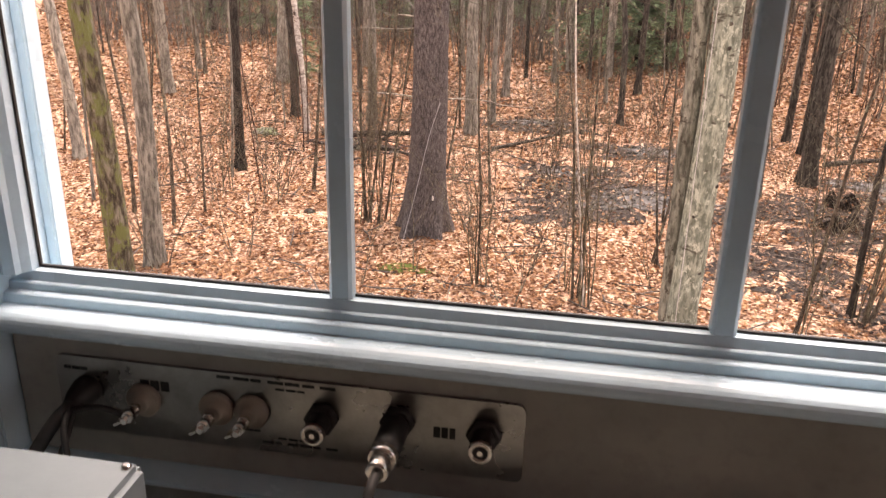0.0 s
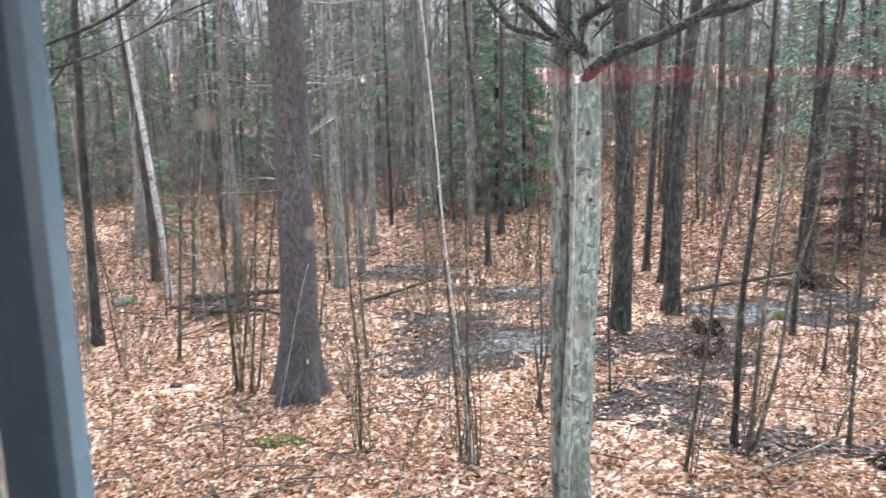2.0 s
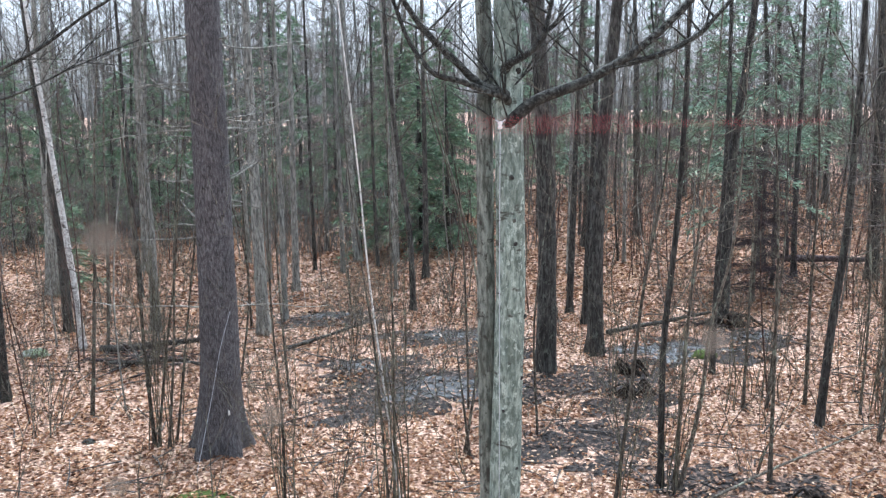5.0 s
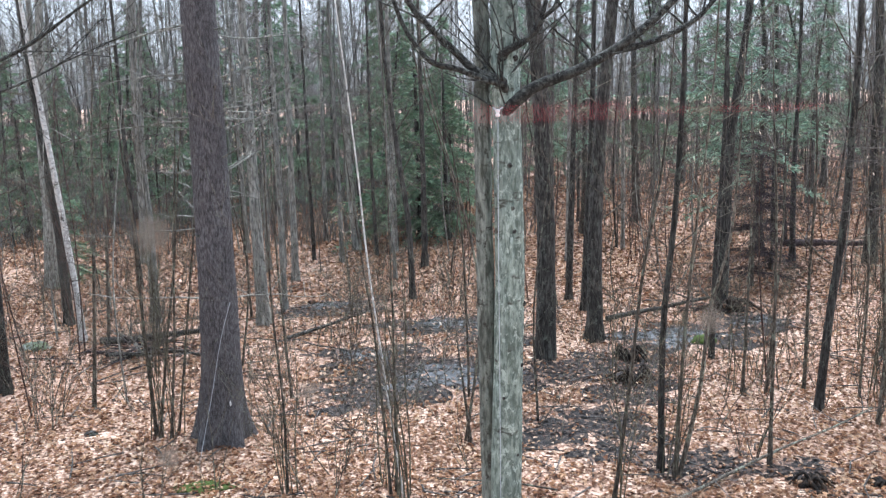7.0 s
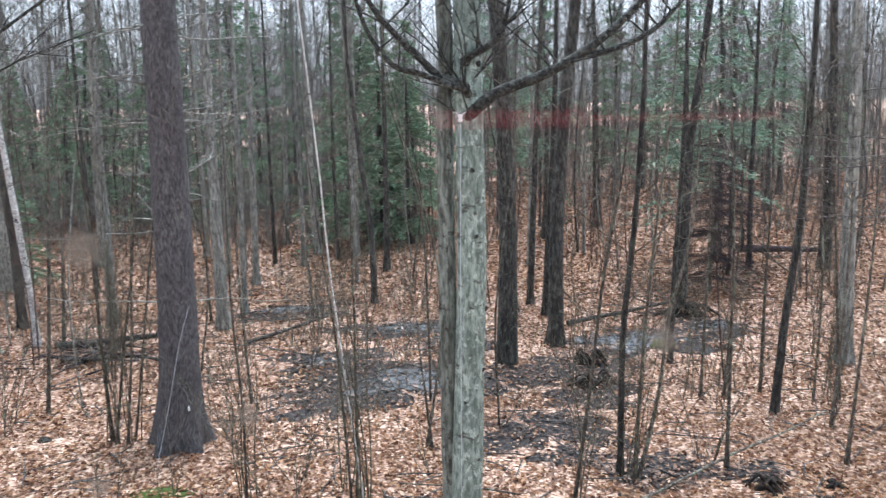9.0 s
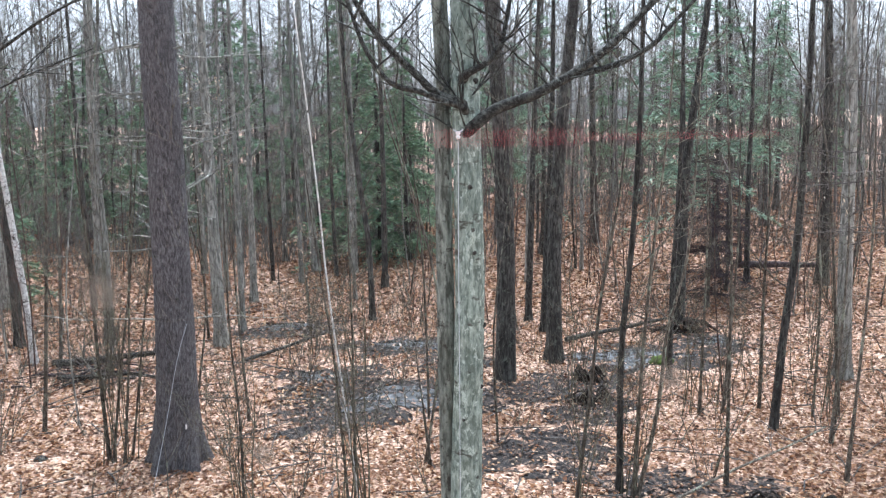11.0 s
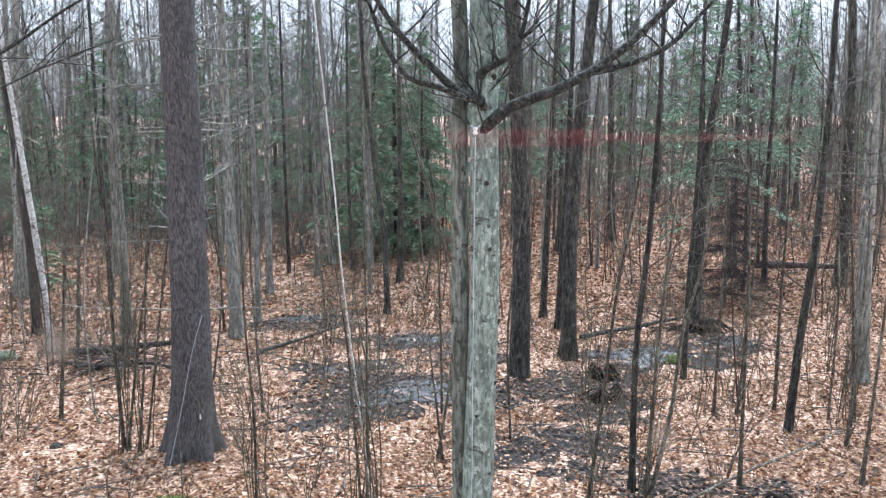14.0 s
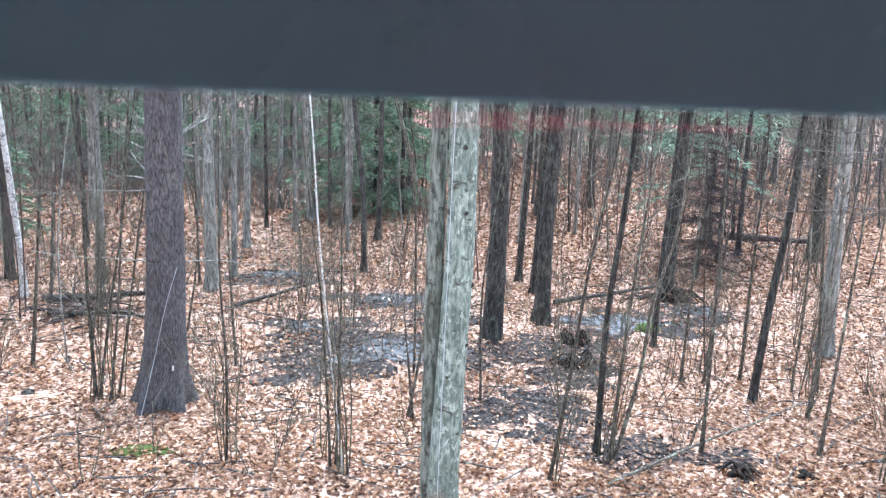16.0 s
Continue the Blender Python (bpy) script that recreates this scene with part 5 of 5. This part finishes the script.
def smudge_film(name):
    """A dried speck: thin brown dirt, denser in its middle."""
    m = bpy.data.materials.new(name)
    m.use_nodes = True
    n, l = m.node_tree.nodes, m.node_tree.links
    n.clear()
    out, mix, tr, df, tc, ln = [n.new("ShaderNode" + k) for k in ("OutputMaterial", "MixShader", "BsdfTransparent", "BsdfTranslucent", "TexCoord", "VectorMath")]
    ln.operation = "LENGTH"
    l.new(tc.outputs["Object"], ln.inputs[0])
    rp = n.new("ShaderNodeMapRange")
    rp.interpolation_type = "SMOOTHSTEP"
    rp.inputs["From Min"].default_value, rp.inputs["From Max"].default_value = 0.3, 1.0
    rp.inputs["To Min"].default_value, rp.inputs["To Max"].default_value = 0.6, 0.0
    l.new(ln.outputs["Value"], rp.inputs["Value"])
    df.inputs[0].default_value = (0.2, 0.155, 0.12, 1)
    l.new(rp.outputs[0], mix.inputs[0])
    l.new(tr.outputs[0], mix.inputs[1])
    l.new(df.outputs[0], mix.inputs[2])
    l.new(mix.outputs[0], out.inputs[0])
    return m


DIRT = smudge_film("dried_dirt")
for x, z, r in ((0.1635, 6.1164, 0.0034), (0.0613, 6.1366, 0.0042), (0.0872, 6.1060, 0.0027), (0.0608, 6.0943, 0.0028), (0.1589, 6.0794, 0.0031)):
    g = Geo()
    g.v = [(math.cos(i * math.pi / 12), 0, math.sin(i * math.pi / 12)) for i in range(24)]
    g.f = [tuple(range(24))]
    ob = tagged(new("dirt_speck", g.mesh("dirt_speck", DIRT)), "dried brown dirt speck on the window glass", "speck", "specks on the glass")
    ob.location, ob.scale = (x, 0.0098, z), (r, r, r)
    ob.visible_shadow = False

# ---- equipment at the back of the room, whose red display mirrors in the glass ----
RED = glowing("red_display", (1.0, 0.05, 0.10), 0.55)
CASE = painted("black_case", (0.03, 0.03, 0.032), 0.5, 0.1, 20)
rack = tagged(new("equipment_cabinet"), "black equipment cabinet with a long red lit display", "cabinet")
part("body", block(0.10, 1.25, -2.05, -1.61, 4.6005, 6.22, 0.008), CASE, rack)
part("display", block(0.30, 0.62, -1.6095, -1.606, 6.098, 6.134, 0.001), RED, rack, "red lit display")
part("display", block(0.62, 1.05, -1.6095, -1.606, 6.108, 6.122, 0.001), RED, rack, "red lit display")


# ---- young beeches that keep last year's pale leaves ----
BEECH_LEAF = leafy("dry_beech_leaves", [(0.0, (0.45, 0.34, 0.22)), (0.6, (0.65, 0.55, 0.42)), (1.0, (0.8, 0.74, 0.64))], 0.7)


def young_beech(x, y, height, low, reach, count, seed, tufts=()):
    rng = random.Random(seed)
    ob = thing("beech_sapling", x, y, gz(x, y), "young beech still hung with pale dry leaves", "sapling", "saplings in the wood")
    axis = tree_axis([(rng.uniform(-0.2, 0.2), height * 0.5)], height)
    part_mesh("trunk", trunk_geo(axis, 0.033, 0.008, 7, rng, 1.2).mesh("trunk", BARK_SAPLING), ob)
    wood, leaf = Geo(), Geo()
    for i in range(16):
        z = rng.uniform(low, height * 0.97)
        p = min(axis, key=lambda q: abs(q.z - z))
        a = rng.uniform(0, 6.28)
        branch(wood, rng, p, (math.cos(a), math.sin(a), 0.3), reach * rng.uniform(0.5, 1), 0.008, 1, 3)
    for i in range(count):
        c = rng.choice(wood.v) + Vector((rng.uniform(-0.03, 0.03), rng.uniform(-0.03, 0.03), -0.03))
        d = Vector((rng.uniform(-0.6, 0.6), rng.uniform(-0.6, 0.6), -1)).normalized() * rng.uniform(0.05, 0.10)
        w = d.orthogonal().normalized() * rng.uniform(0.018, 0.032)
        k = len(leaf.v)
        leaf.v += [c, c + d * 0.5 - w, c + d, c + d * 0.5 + w]
        leaf.f.append((k, k + 1, k + 2, k + 3))
    for dx, tz, n in tufts:
        tip = Vector((dx, rng.uniform(-0.2, 0.2), tz))
        root = min(axis, key=lambda q: abs(q.z - tz + 0.4))
        wood.tube([root, root.lerp(tip, 0.5) + Vector((0, 0, 0.12)), tip], [0.012, 0.008, 0.004], 4, False)
        for i in range(n):
            c = tip + Vector((rng.uniform(-0.07, 0.07), rng.uniform(-0.07, 0.07), rng.uniform(-0.12, 0.1)))
            d = Vector((rng.uniform(-0.7, 0.7), rng.uniform(-0.7, 0.7), -1)).normalized() * rng.uniform(0.07, 0.12)
            w = d.orthogonal().normalized() * rng.uniform(0.022, 0.04)
            k = len(leaf.v)
            leaf.v += [c, c + d * 0.5 - w, c + d, c + d * 0.5 + w]
            leaf.f.append((k, k + 1, k + 2, k + 3))
    part_mesh("branches", wood.mesh("branches", TWIG), ob)
    part_mesh("leaves", leaf.mesh("leaves", BEECH_LEAF, False), ob, "pale dry leaves")


young_beech(-3.6, 24.0, 8.0, 4.0, 1.0, 110, 3)
young_beech(-2.9, 26.5, 7.5, 3.6, 1.0, 90, 4)
young_beech(7.4, 16.2, 7.0, 4.6, 1.1, 16, 5)
young_beech(9.1, 14.2, 6.6, 3.4, 1.1, 18, 6)
young_beech(8.35, 12.5, 7.2, 5.6, 0.8, 4, 15, ((-0.34, 6.10, 9), (-0.25, 4.68, 6), (-0.22, 4.12, 6)))
young_beech(6.3, 12.6, 7.4, 5.6, 0.7, 3, 16, ((-0.52, 6.16, 2), (-0.30, 5.88, 2), (-0.42, 5.45, 1)))
young_beech(-0.9, 27.0, 3.0, 1.0, 0.7, 60, 7)
young_beech(1.6, 14.4, 2.2, 0.5, 0.5, 26, 8)


def reaching_beech(x, y, height, d, limbs, seed):
    """A smooth-barked tree whose long thin limbs reach far out to one side."""
    rng = random.Random(seed)
    ob = thing("beech_tree", x, y, gz(x, y), "smooth grey beech with long thin drooping side limbs", "tree", "trees in the wood")
    axis = tree_axis([(0.05, height * 0.4)], height)
    part_mesh("trunk", trunk_geo(axis, d / 2, d * 0.15, 12, rng, 1.25).mesh("trunk", BARK_GREY), ob)
    for z, reach, rise, away in limbs:
        p = min(axis, key=lambda q: abs(q.z - z))
        ax = spline([p, p + Vector((-reach * 0.35, away * 0.4, rise * 0.7)), p + Vector((-reach * 0.7, away * 0.8, rise)), p + Vector((-reach, away, rise * 0.6))], 5)
        limb = part_mesh("limb", Geo().tube(ax, [0.016 * (1 - 0.75 * i / len(ax)) for i in range(len(ax))], 6, False, 0.05, rng).mesh("limb", TWIG), ob, "long thin grey limb")
        twigs = Geo()
        for i in range(13):
            branch(twigs, rng, rng.choice(ax[3:]), (rng.uniform(-1.2, 0.2), rng.uniform(-0.5, 0.5), rng.uniform(-0.5, 0.5)), rng.uniform(0.3, 0.9), 0.006, 1, 3, 0.1)
        part_mesh("twigs", twigs.mesh("twigs", TWIG), limb)["kind"] = "stuff"
    return ob


reaching_beech(10.9, 14.0, 13, 0.2, [(5.6, 3.4, -0.35, 0.3), (5.1, 3.0, -0.1, -0.4), (4.7, 3.6, 0.25, 0.2), (4.2, 2.6, 0.1, 0.5), (6.1, 3.0, 0.4, -0.2), (3.6, 2.2, 0.2, 0.3)], 51)


# ---- many-stemmed clumps of shoots ----


def shoot_clump(x, y, stems, height, lean, seed):
    rng = random.Random(seed)
    ob = thing("shrub", x, y, gz(x, y), "clump of thin bare shoots growing from one root", "shrub", "shrubs in the wood")
    for i in range(stems):
        a = rng.uniform(0, 6.28)
        h = height * rng.uniform(0.55, 1.0)
        dx = lean * h + rng.uniform(-0.14, 0.14) * h
        dy = rng.uniform(-0.1, 0.1) * h
        x0, y0 = 0.12 * math.cos(a), 0.12 * math.sin(a)
        ax = spline([(x0, y0, -0.05), (x0 + dx * 0.25 + rng.uniform(-0.05, 0.05), y0 + dy * 0.3, h * 0.33), (x0 + dx * 0.6 + rng.uniform(-0.08, 0.08), y0 + dy * 0.6, h * 0.66), (x0 + dx, y0 + dy, h)], 4)
        r = rng.uniform(0.008, 0.017)
        g = Geo().tube(ax, [r * (1 - 0.75 * q / len(ax)) for q in range(len(ax))], 6, False)
        twigs = Geo()
        for q in range(rng.randint(5, 9)):
            k = rng.randint(3, len(ax) - 1)
            branch(twigs, rng, ax[k], (rng.uniform(-1, 1), rng.uniform(-1, 1), rng.uniform(0.4, 1.4)), rng.uniform(0.25, 0.8), 0.005, 1, 3)
        stem = part_mesh("stem", g.mesh("stem", BARK_SHOOT), ob)
        part_mesh("twigs", twigs.mesh("twigs", BARK_SHOOT), stem)["kind"] = "stuff"
    return ob


for i, (x, y, stems, height, lean) in enumerate([(0.36, 12.45, 7, 3.6, -0.08), (0.1, 12.9, 4, 2.6, 0.1), (-4.1, 15.2, 6, 4.2, -0.03), (-3.75, 15.3, 4, 3.2, 0.08), (-1.45, 12.75, 6, 2.8, -0.03), (4.6, 12.5, 5, 4.2, 0.08), (3.65, 12.0, 3, 3.2, 0.12), (7.1, 16.2, 5, 2.6, 0.05), (8.0, 16.4, 4, 3.0, 0.1), (-5.6, 21.2, 5, 3.0, 0.0), (2.2, 16.6, 4, 3.0, -0.1), (5.0, 17.5, 4, 3.0, 0.1), (10.0, 15.8, 5, 3.4, 0.06), (0.5, 19.6, 5, 3.0, -0.05), (-0.6, 22.0, 6, 2.6, 0.0), (11.2, 18.5, 4, 3.2, 0.0), (9.0, 11.6, 4, 2.2, 0.15), (-7.6, 16.5, 4, 2.8, 0.0)]):
    shoot_clump(x, y, stems, height, lean, 100 + i)
